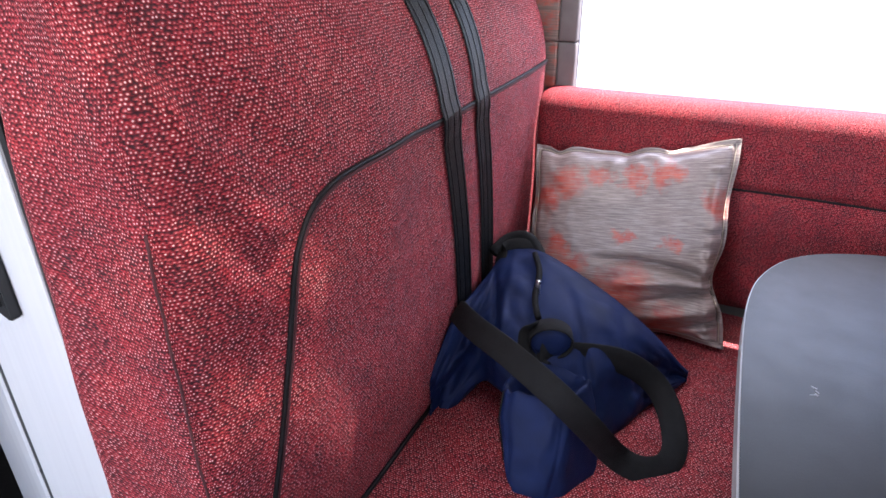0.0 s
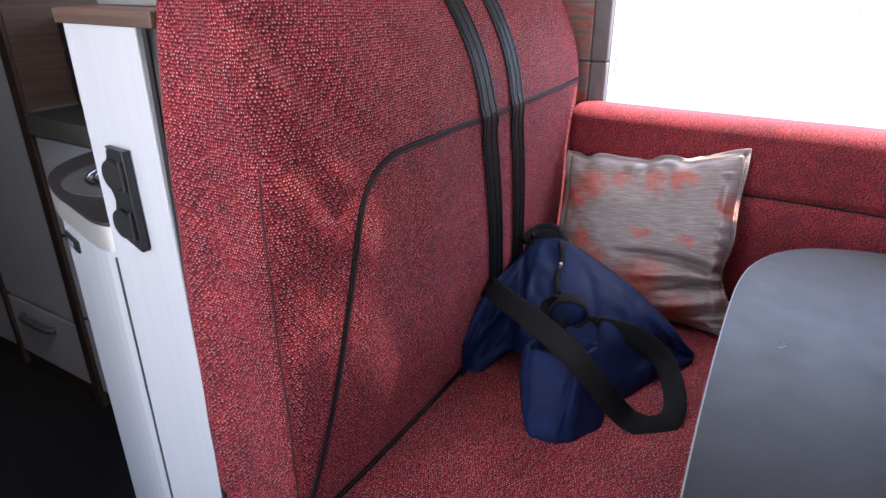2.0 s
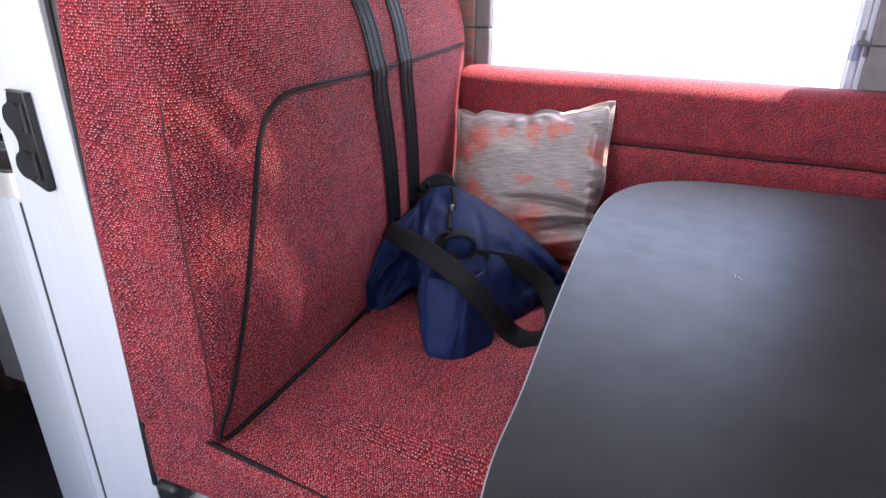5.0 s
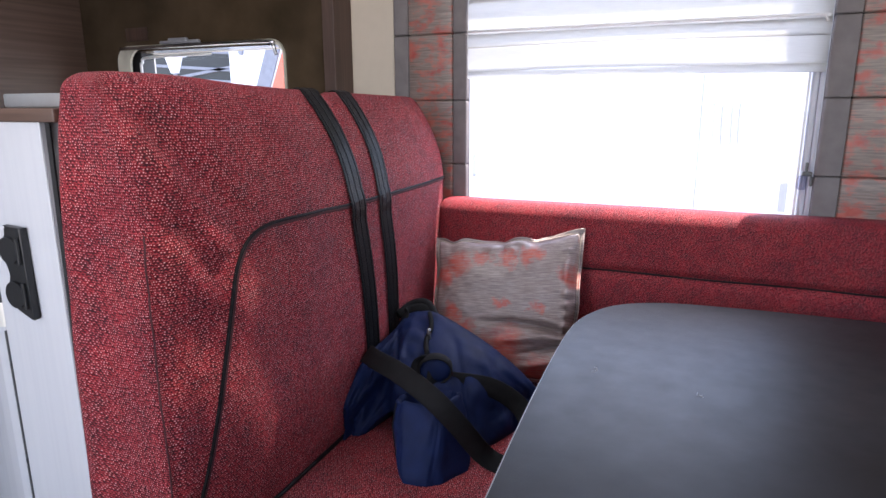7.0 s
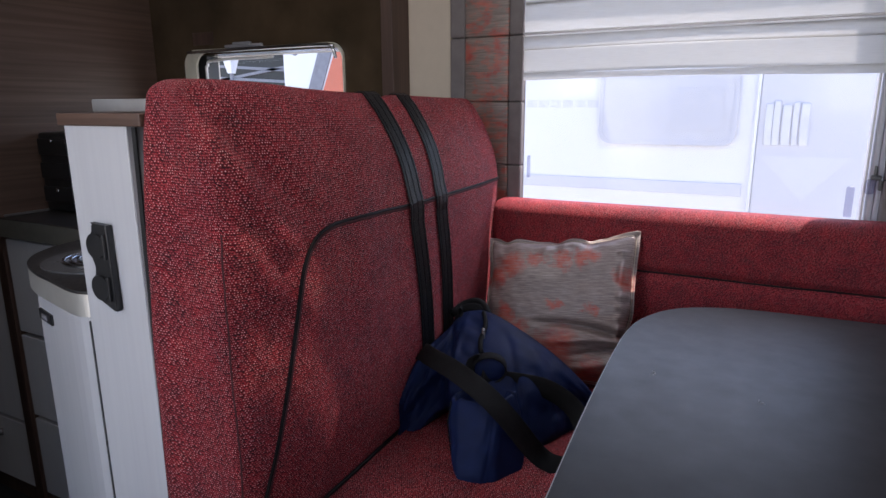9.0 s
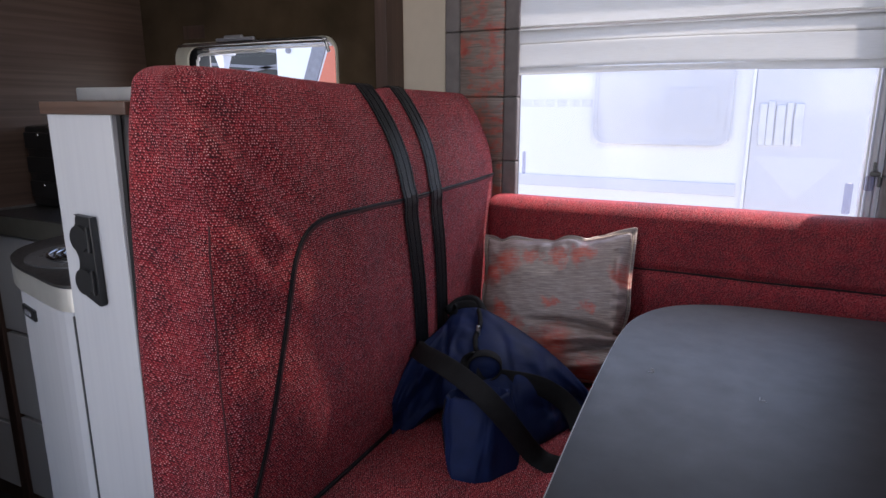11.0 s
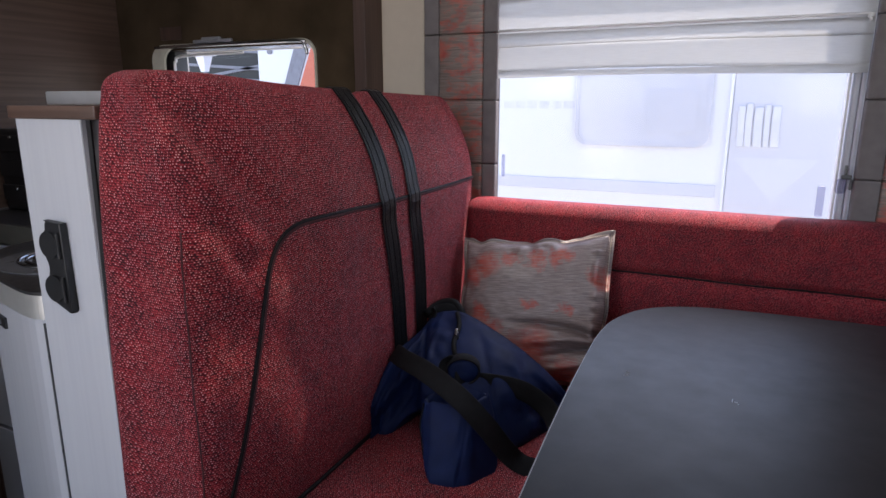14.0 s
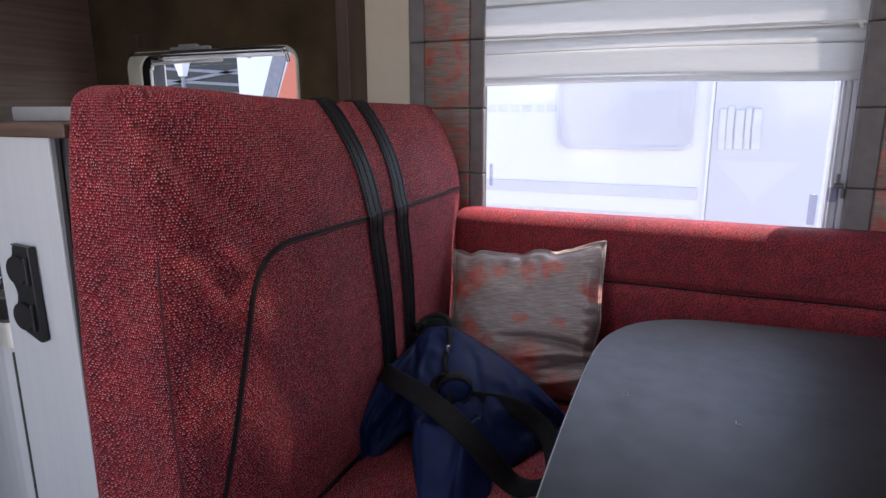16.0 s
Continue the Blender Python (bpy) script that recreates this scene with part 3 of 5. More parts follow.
# ---- padded wall panels beside the window ----
def wall_panels(name, x0, x1, i0, i1, label):
    t = thing(name, ((x0 + x1) / 2, W, 1.0), label, "wall panel", "padded panels beside the window", "structure")
    part("backing_board", box(x0, x1, W - 0.0019, W - 0.0005, 0.97, 1.80), M_GREYBAND, t)
    seams = [0.985, 1.151, 1.316, 1.483, 1.65, 1.80]
    for a, b in zip(seams, seams[1:]):
        for u, v, mat, nm in ((x0, i0, M_GREYBAND, "border_strip"), (i0, i1, M_DECOR, "decor_panel"), (i1, x1, M_GREYBAND, "border_strip")):
            part(nm, cushion(u + 0.0002, v - 0.0002, W - 0.026, W - 0.002, a + 0.0006, b - 0.0006, 0.005, (3, 2, 4), 2), mat, t, "", True)
    return t


wall_panels("padded_wall_panel", -0.520, -0.311, -0.476, -0.350, "padded panel of grey-brown and red patterned cloth")
wall_panels("padded_wall_panel", 0.496, 0.78, 0.545, 0.70, "padded panel of grey-brown and red patterned cloth")
structure("cream_wall_panel", box(-0.6515, -0.521, W - 0.022, W - 0.003, 0.9, 2.11, 0.002), M_CREAM, "smooth cream panel between kitchen and seats", "wall panel")
structure("wood_trim", box(-0.688, -0.6520, 1.212, W - 0.003, 0.85, 2.11, 0.002), M_WOODZ, "dark walnut upright trim beside the splashback", "trim")

# ---- kitchen wall and window ----
wall_y("splashback", -1.66, -0.689, 0.86, 1.70, 1.235, W - 0.003, [KIT], M_DARKGLASS, "dark brown glossy splashback round the kitchen window")
tagged(part("wall_sticker", box(-1.422, -1.332, 1.2325, 1.2348, 1.500, 1.539), M_WOODZ, None), "small dull sticker on the dark splashback", "sticker")
kw = thing("window_2", (-1.18, W, 1.04), "kitchen window with rounded cream frame and clear pane", "window", kind="structure")
ko = round_rect(-1.462, -0.826, 1.04, 1.486, [0.02, 0.02, 0.045, 0.05])
ki = round_rect(-1.410, -0.8285, 1.06, 1.475, [0.02, 0.02, 0.042, 0.045])
part("window_frame", frame_ring(ko, ki, 1.226, 1.2345), M_CREAMFRAME, kw, "cream plastic window frame")
part("rubber_seal", box(-1.438, -1.386, 1.250, 1.300, 1.062, 1.468, 0.002), M_BLACK, kw, "black rubber seal")
part("pane_edge", tube(smooth_path([(-1.384, 1.244, 1.10), (-1.384, 1.244, 1.40), (-1.378, 1.244, 1.436), (-1.345, 1.244, 1.452), (-1.1, 1.244, 1.456)], 6), 0.0045), M_CARAVANW, kw, "white edge of the window pane", True)
part("top_rail", tube(smooth_path([(-1.42, 1.206, 1.476), (-1.2, 1.206, 1.478), (-0.88, 1.206, 1.478), (-0.848, 1.206, 1.468), (-0.836, 1.206, 1.44)], 6), 0.005), M_STEEL, kw, "silver rail along the window top", True)
bm = box(-1.25, -1.10, 1.196, 1.2075, 1.483, 1.492, 0.003)
box(-1.21, -1.14, 1.190, 1.202, 1.488, 1.498, 0.003, bm=bm)
part("latch", bm, M_GREYPL, kw, "dark grey sliding latch")
kp = part("pane", outline_plate(round_rect(-1.436, -0.838, 1.063, 1.467, 0.01), 1.304, 1.308, "y"), M_PANE, kw, "clear acrylic pane")
kp.visible_shadow = False

# ---- tall cupboard and kitchen units at the end of the aisle ----
XC, YF = -1.610, 0.690


def fronts(t, x0, x1, y, rows, handles=()):
    for i, (a, b) in enumerate(rows):
        f = part("door" if b - a > 0.4 else "drawer", box(x0, x1, y - 0.018, y, a, b, 0.002), M_WHITE, t)
        if i in handles:
            h0, h1, hz = (x0 * 0.8 + x1 * 0.2), (x0 * 0.35 + x1 * 0.65), b - 0.055
            part("handle", tube(smooth_path([(h0, y - 0.018, hz), (h0 + 0.02, y - 0.034, hz), ((h0 + h1) / 2, y - 0.036, hz), (h1 - 0.02, y - 0.034, hz), (h1, y - 0.018, hz)], 4), 0.012), M_GREYTRIM, f, "grey bow handle", True)


cup = thing("tall_cupboard", (-2.0, 1.0, 0.086), "tall pale cupboard with dark walnut edges and drawer", "cupboard")
part("body", box(-2.60, XC - 0.022, YF + 0.002, W - 0.004, 0.086, 2.05), M_WOODY, cup, "dark walnut carcass")
part("side_panel", box(XC - 0.020, XC, YF - 0.016, 1.2335, 0.086, 2.05, 0.001), M_WOODY, cup, "dark walnut side panel")
part("edge_strip", box(XC - 0.040, XC - 0.001, YF - 0.026, YF - 0.017, 0.088, 2.05, 0.001), M_WOODZ, cup, "dark walnut edge strip")
part("edge_strip", box(-2.092, -2.067, YF - 0.024, YF, 0.088, 2.05, 0.001), M_WOODZ, cup, "dark walnut edge strip")
fronts(cup, -2.062, XC - 0.044, YF, [(0.148, 0.362), (0.374, 2.04)], (0,))
fronts(cup, -2.58, -2.096, YF, [(0.148, 2.04)])
part("plinth", box(-2.60, XC - 0.001, YF - 0.006, YF + 0.001, 0.086, 0.140), M_WOODZ, cup, "dark walnut plinth")

kit = thing("kitchen_unit", (-1.3, 1.0, 0.086), "pale kitchen unit with drawers below a dark worktop", "kitchen unit")
part("body", box(XC + 0.002, -0.78, YF + 0.003, 1.233, 0.086, 0.953), M_WOODZ, kit, "dark walnut carcass")
fronts(kit, XC + 0.005, -0.79, YF, [(0.148, 0.400), (0.412, 0.665), (0.677, 0.950)], (0, 1, 2))
part("plinth", box(XC + 0.002, -0.78, YF - 0.004, YF + 0.001, 0.086, 0.140), M_WOODZ, kit, "dark walnut plinth")
top = tagged(part("kitchen_worktop", box(XC + 0.003, -0.77, YF - 0.025, 1.2335, 0.956, 1.010, 0.004), M_TOP, None), "dark anthracite kitchen worktop with a pale front edge", "worktop")
part("edge_band", box(XC + 0.004, -0.772, YF - 0.029, YF - 0.0252, 0.958, 1.008, 0.001), M_EDGEDARK, top, "dull grey edge band")
part("backing_strip", box(XC + 0.001, XC + 0.008, YF - 0.01, 1.23, 1.0105, 1.0165, 0.001), M_GREYTRIM, top, "thin grey sealing strip")

cof = thing("storage_box", (-1.53, 0.9, 1.01), "black slatted box on the worktop", "box")
part("shell", cushion(-1.605, -1.46, 0.80, 1.02, 1.011, 1.238, 0.010, (4, 4, 4), 2), M_BLACK, cof, "", True)
for k in range(3):
    part("slat", box(-1.598, -1.468, 0.794, 0.8005, 1.04 + k * 0.068, 1.085 + k * 0.068, 0.002), M_BLACK, cof)
for z in (1.075, 1.215):
    part("stud", tube([Vector((-1.53, 0.790, z)), Vector((-1.53, 0.7945, z))], 0.005, 10), M_STEEL, cof, "small metal stud", True)

# ---- low cabinet with sink top beside the partition ----
YP = 0.290
sink = thing("sink_cabinet", (-0.75, 0.5, 0.086), "white low cabinet beside the partition", "cabinet")
st = [(-0.6605, 0.305), (-0.680, 0.2965), (-0.700, 0.2945), (-0.722, 0.2975), (-0.750, 0.304), (-0.80, 0.3165), (-0.86, 0.331), (-0.91, 0.348), (-0.95, 0.366), (-0.985, 0.390), (-1.02, 0.425), (-1.05, 0.48), (-1.065, 0.55), (-1.07, 0.65), (-0.6605, 0.65)]
st = [(p.x, p.y) for p in smooth_path([(x, y, 0) for x, y in st[:14]], 4)] + [st[14]]
shell = [(-0.672, 0.420), (-0.674, 0.312), (-0.684, 0.303), (-0.702, 0.301), (-0.725, 0.3045), (-0.752, 0.3105), (-0.906, 0.3519), (-0.913, 0.358), (-0.915, 0.65), (-0.672, 0.65)]
part("flat_front", outline_plate(shell[::-1], 0.087, 0.9795, "z"), M_WHITE, sink)
pl_m = Matrix.Translation((-0.865, 0.3406, 0.939)) @ Matrix.Rotation(radians(-15.4), 4, "Z")
b = box(-0.034, 0.034, -0.004, 0.004, -0.010, 0.010, 0.001)
b.transform(pl_m)
pl = part("latch_plate", b, M_BLACK, sink, "black latch plate")
b = box(-0.014, 0.014, -0.0055, -0.0035, -0.004, 0.004, 0.0005)
b.transform(pl_m)
part("latch_slot", b, M_GREYPL, pl, "pale slot")
wtop = tagged(part("round_worktop", outline_plate(st[::-1], 1.0185, 1.0235, "z"), M_TOP, None), "dark worktop with a rounded end and steel rim", "worktop")
part("rim", outline_plate(st[::-1], 0.980, 1.018, "z"), M_RIM, wtop, "brushed steel rim round the worktop")
lid = part("sink_lid", tube([Vector((-0.840, 0.465, 1.0238)), Vector((-0.840, 0.465, 1.0265))], 0.120, 40), M_GREYDARK, wtop, "round dark grey sink lid")
for k, rr in enumerate((0.086, 0.074, 0.062)):
    ring = [Vector((-0.835 + rr * math.cos(a), 0.465 + rr * math.sin(a), 1.0285)) for a in [2 * math.pi * i / 36 for i in range(37)]]
    part("lid_ring", tube(ring, 0.0036, 6), M_STEEL, lid, "shiny ring in the lid", True)

# ---- white partition behind the seat ----
par = thing("partition", (-0.57, 0.7, 0.086), "white ash partition behind the seat with walnut top", "partition")
part("panel", outline_plate(round_rect(-0.658, -0.5205, YP, W - 0.03, 0.002), 0.087, 1.284, "z"), M_WHITE, par)
part("corner_profile", outline_plate(round_rect(-0.5200, -0.487, YP + 0.001, YP + 0.10, [0.002, 0.024, 0.002, 0.002], 6), 0.087, 1.284, "z"), M_PROFILE, par, "rounded grey corner profile", True)
part("side_panel", box(-0.5200, -0.492, YP + 0.1015, W - 0.03, 0.087, 1.284), M_WHITE, par)
part("black_strip", outline_plate([(-0.506, 1.2835), (-0.498, 1.2835), (-0.514, 0.50), (-0.524, 0.50)], YP - 0.002, YP + 0.0005, "y"), M_BLACK, par, "thin black strip beside the cushion")
# Dark grey strip stands in for the shaded gap beside the cabinet.
part("shadow_gap_strip", box(-0.6606, -0.6582, YP - 0.0016, YP + 0.020, 0.088, 0.979), M_GREYDARK, par, "thin dark strip drawing the shadow gap along the cabinet")
part("walnut_top", cushion(-0.664, -0.482, YP - 0.006, W - 0.03, 1.2845, 1.302, 0.002, (3, 8, 2), 2), M_WOODX, par, "walnut edge along the top", True)
part("top_rail", cushion(-0.654, -0.505, YP + 0.045, W - 0.03, 1.3025, 1.322, 0.003, (3, 6, 2), 2), M_ALU, par, "grey rail on top of the partition", True)

sock = thing("socket_strip", (-0.60, YP, 1.0), "black double socket with hinged caps on the partition", "socket")
left = []
for i in range(25):
    t = i / 24
    z = 1.012 + 0.130 * t
    bulge = 0.020 * abs(math.sin(2 * math.pi * min(1, t * 1.04))) ** 0.7
    left.append((-0.604 - bulge * 0.60 + (0.032 * (1 - t / 0.18) ** 2 if t < 0.18 else 0), z))
outl = [(-0.574, 1.010)] + left + [(-0.612, 1.144), (-0.574, 1.142)]
part("plate", outline_plate(outl, YP - 0.012, YP - 0.0005, "y", 0.002), M_BLACK, sock)
for z in (1.110, 1.046):
    c = part("cap", tube([Vector((-0.598, YP - 0.0125, z)), Vector((-0.598, YP - 0.0165, z))], 0.0195, 28), M_BLACK, sock, "round black hinged cap")
    part("hinge_ridge", box(-0.582, -0.577, YP - 0.017, YP - 0.0125, z - 0.019, z + 0.019, 0.001), M_BLACK, c)

# ---- bench: seat, backrest and side bolster ----
BACK = [(0.655, -0.484), (0.98, -0.476), (1.25, -0.458), (1.335, -0.442)]
ACROSS = [(0.275, -0.004), (0.33, 0.004), (0.42, 0.016), (0.55, 0.008), (0.72, -0.010), (0.90, -0.014), (1.10, -0.018), (1.27, -0.026)]


def front_profile(z):
    """The backrest's front in side view: upright, rolling back at the top."""
    return -0.333 - 0.072 * max(0.0, (z - 1.11) / 0.225) ** 2 - 0.014 * max(0.0, (0.76 - z) / 0.105) ** 2


def front_x(y, z):
    """Where the backrest's front face lies."""
    bow = lerp_table(ACROSS, y) * min(1.0, max(0.25, (z - 0.68) / 0.3))
    crease = 0.0
    # The two raised lines imitate diagonal light bands; the others are folds and seam.
    for a, b, w, d in (((0.290, 1.260), (0.376, 1.125), 0.022, 0.010), ((0.335, 1.275), (0.420, 1.165), 0.020, -0.006), ((0.292, 1.150), (0.352, 1.050), 0.017, 0.006), ((0.300, 1.060), (0.340, 0.990), 0.016, -0.003), ((0.295, 1.310), (0.330, 1.250), 0.016, -0.006), ((0.30, 0.96), (0.325, 0.86), 0.02, -0.003), ((0.287, 0.66), (0.283, 1.15), 0.006, -0.0035)):
        u = Vector((b[0] - a[0], b[1] - a[1]))
        q = Vector((y - a[0], z - a[1]))
        t = max(0, min(1, q.dot(u) / u.length_squared))
        crease += d * math.exp(-((q - u * t).length / w) ** 2)
    return front_profile(z) + bow + crease + 0.0025 * noise.noise(Vector((1.3, y * 7, z * 7)))


def backrest_shape(q):
    t = (q.x + 0.485) / 0.150
    z = q.z - 0.016 * (q.y - 0.4) * max(0.0, (q.z - 0.9) / 0.43)
    if q.z > 1.2:
        z += 0.008 * math.exp(-((q.y - 0.36) / 0.16) ** 2) * min(1.0, (q.z - 1.2) / 0.1) - 0.007 * math.exp(-((q.y - 0.80) / 0.022) ** 2) * (q.z - 1.2) / 0.13
    f, b = front_x(q.y, q.z), lerp_table(BACK, q.z)
    y = q.y
    if q.y < 0.33:
        y += 0.004 * noise.noise(Vector((q.x * 9, 4.0, q.z * 9))) + 0.010 * max(0, (q.z - 1.2) / 0.13)
    if q.y > 1.2:
        y -= 0.030 * max(0.0, (q.z - 1.15) / 0.18) ** 2
    x = b + (f - b) * t - (0.038 + 0.002 * min(1.0, max(0.0, (1.18 - q.z) / 0.3))) * max(0.0, 1 - 3 * t) * min(1.0, max(0.0, (0.310 - q.y) / 0.03))
    return Vector((x, y, z))


bench = thing("bench_seat", (-0.2, 0.75, 0.19), "red flecked dinette bench seat with black piping", "bench")
back = part("backrest", cushion(-0.485, -0.335, 0.275, 1.268, 0.632, 1.338, 0.024, (6, 110, 90), 5, backrest_shape), M_RED, bench, "red flecked upholstered backrest", True)


def on_front(y, z, out=0.0):
    return Vector((front_x(y, z) + out, y, z))


pipe = smooth_path([(0, y, z) for y, z in ((0.280, 0.664), (0.290, 0.700), (0.315, 0.762), (0.345, 0.838), (0.362, 0.900), (0.376, 0.965), (0.392, 1.035), (0.407, 1.085), (0.430, 1.115), (0.470, 1.129), (0.535, 1.130), (0.65, 1.125), (0.75, 1.120), (1.00, 1.119), (1.25, 1.121))], 6)
part("piping", tube([on_front(p.y, p.z, 0.0016) for p in pipe], 0.0029), M_PIPE, back, "black piping cord", True)
part("piping_flange", tube([on_front(p.y + 0.004, p.z - 0.005, -0.0005) for p in pipe], 0.0032), M_SEAM, back, "seam beside the piping", True)
part("edge_seam", tube([Vector((front_x(0.285, z) - 0.004, 0.2765 + 0.002 * noise.noise(Vector((z * 20, 0, 0))), z)) for z in [0.67 + 0.015 * i for i in range(33)]], 0.0013, 6), M_SEAM, back, "stitched edge seam", True)


def seat_shape(q):
    z = q.z
    if q.z > 0.6:
        z += 0.006 * math.sin(math.pi * min(1, max(0, (q.x + 0.36) / 0.48))) + 0.002 * noise.noise(Vector((q.x * 8, q.y * 8, 0)))
    return Vector((q.x, q.y - 0.10 * max(0.0, q.x + 0.38) * (1 if q.y < 0.4 else 0) * 0.9, z))


seat = part("seat", cushion(-0.492, 0.15, 0.266, 1.232, 0.545, 0.655, 0.016, (80, 36, 4), 3, seat_shape), M_RED, bench, "red flecked seat cushion", True)
ed = [Vector((x, 0.279 - 0.10 * max(0.0, x + 0.38), 0.6565)) for x in [-0.382 + 0.53 * i / 14 for i in range(15)]]
part("piping", tube(ed, 0.0038), M_PIPE, seat, "black piping along the seat edge", True)
# A black tube draws the shade of the deep gap behind the seat.
part("crevice_shade", tube([Vector((front_x(y, 0.664) + 0.0015, y, 0.6575 + 0.006 * math.sin(math.pi * min(1, max(0, (front_x(y, 0.664) + 0.36) / 0.48))))) for y in [0.292 + 0.02 * i for i in range(48)]], 0.0042, 8), M_PIPE, seat, "black tube standing in for the crevice's deep shade", True)
part("base", box(-0.47, 0.12, 0.30, 1.30, 0.19, 0.544, 0.004), M_BASE, bench, "grey bench base")
part("foot", cushion(-0.486, -0.440, 0.262, 0.30, 0.50, 0.545, 0.012, (2, 2, 2), 2), M_BLACK, bench, "black plastic corner bracket", True)


def bolster_shape(q):
    y = q.y
    if q.y < 1.27:
        y += 0.012 * math.exp(-((q.z - 0.914) / 0.010) ** 2) - 0.004 * math.sin(math.pi * min(1, max(0, (q.z - 0.914) / 0.14)))
    return Vector((q.x, y + 0.0015 * noise.noise(Vector((q.x * 6, 0, q.z * 8))), q.z + (0.002 * noise.noise(Vector((q.x * 4, 3, 0))) if q.z > 1.0 else 0)))


bol = thing("side_bolster", (0.4, 1.27, 0.66), "red flecked long side bolster below the window", "bolster")
part("pad", cushion(-0.372, 1.30, 1.222, 1.318, 0.660, 1.066, 0.034, (60, 3, 64), 5, bolster_shape), M_RED_SOFT, bol, "", True)
part("seam", tube([Vector((-0.36 + 1.65 * i / 40, 1.2335 + 0.0006 * math.sin(i), 0.914 + 0.0012 * math.sin(i * 0.7))) for i in range(41)], 0.0026, 6), M_PIPE, bol, "dark lengthwise seam", True)


# ---- belts over the backrest ----
def belt(edge, width):
    """A strap whose near edge runs through the (y, z) pairs, from its low end up to the top."""
    t = thing("seat_belt", (-0.42, edge[-1][0], 1.33), "black seat belt strap hanging over the backrest", "seat belt", "belts on the backrest")
    line = smooth_path([(0, y, z) for y, z in edge], 8)

    def at_height(z):
        for a, b in zip(line, line[1:]):
            if a.z <= z <= b.z:
                return a.y + (b.y - a.y) * (z - a.z) / max(1e-6, b.z - a.z)
        return line[-1].y

    z_end = edge[0][1]
    pts, outs, sides = [], [], []
    for i in range(34):
        z = z_end + (1.312 - z_end) * i / 33
        y = at_height(z)
        zz = z - 0.016 * (y - 0.4) * max(0.0, (z - 0.9) / 0.43)
        pts.append(Vector((front_x(y + width / 2, z) + 0.0035 + 0.0045 * math.exp(-((z - 1.118) / 0.016) ** 2), y + width / 2, zz)))
    yt = at_height(1.33) + width / 2
    zt = 1.338 - 0.016 * (yt - 0.4)
    x0 = front_x(yt, 1.325)
    for x, dz in ((x0 - 0.0005, -0.009), (x0 - 0.008, -0.0005), (x0 - 0.018, 0.003), (x0 - 0.030, 0.001), (x0 - 0.040, -0.008), (x0 - 0.048, -0.03), (x0 - 0.056, -0.10)):
        pts.append(Vector((x, yt - (x - x0) * 0.1, zt + dz)))
    for i, p in enumerate(pts):
        d = (pts[min(i + 1, len(pts) - 1)] - pts[max(0, i - 1)]).normalized()
        s = Vector((0, 1, 0))
        s = (s - d * s.dot(d)).normalized()
        sides.append(s)
        outs.append(s.cross(d) * -1 if (s.cross(d)).x < 0 and i < 34 else s.cross(d))
    part("webbing", ribbon(pts, sides, width, 0.0022, outs), M_BELT, t)
    rib = [[], [], []]
    for p, s, n in zip(pts, sides, outs):
        for k, o in enumerate((-0.34, 0.0, 0.34)):
            rib[k].append(p + s * width * o + n * 0.0016)
    for r in rib:
        part("woven_rib", tube(r, 0.0005, 5), M_BELT, t, "", True)
    return t


belt([(0.786, 0.70), (0.791, 0.80), (0.785, 0.96), (0.753, 1.12), (0.737, 1.245), (0.718, 1.33)], 0.055)
belt([(0.884, 0.70), (0.890, 0.80), (0.893, 0.97), (0.869, 1.12), (0.864, 1.24), (0.846, 1.33)], 0.052)

# ---- cushion leaning in the corner ----
pil = thing("throw_pillow", (-0.15, 1.1, 0.663), "silver and washed red square pillow with flange edge", "pillow")
P_TL, P_TR, P_BR, P_BL = Vector((-0.334, 1.150, 0.974)), Vector((0.024, 1.219, 1.008)), Vector((0.066, 1.078, 0.664)), Vector((-0.312, 1.032, 0.664))
p_across = P_TR - P_TL
p_out = p_across.cross(P_TL - P_BL).normalized()
if p_out.y > 0:
    p_out = -p_out


FLANGE = 0.945


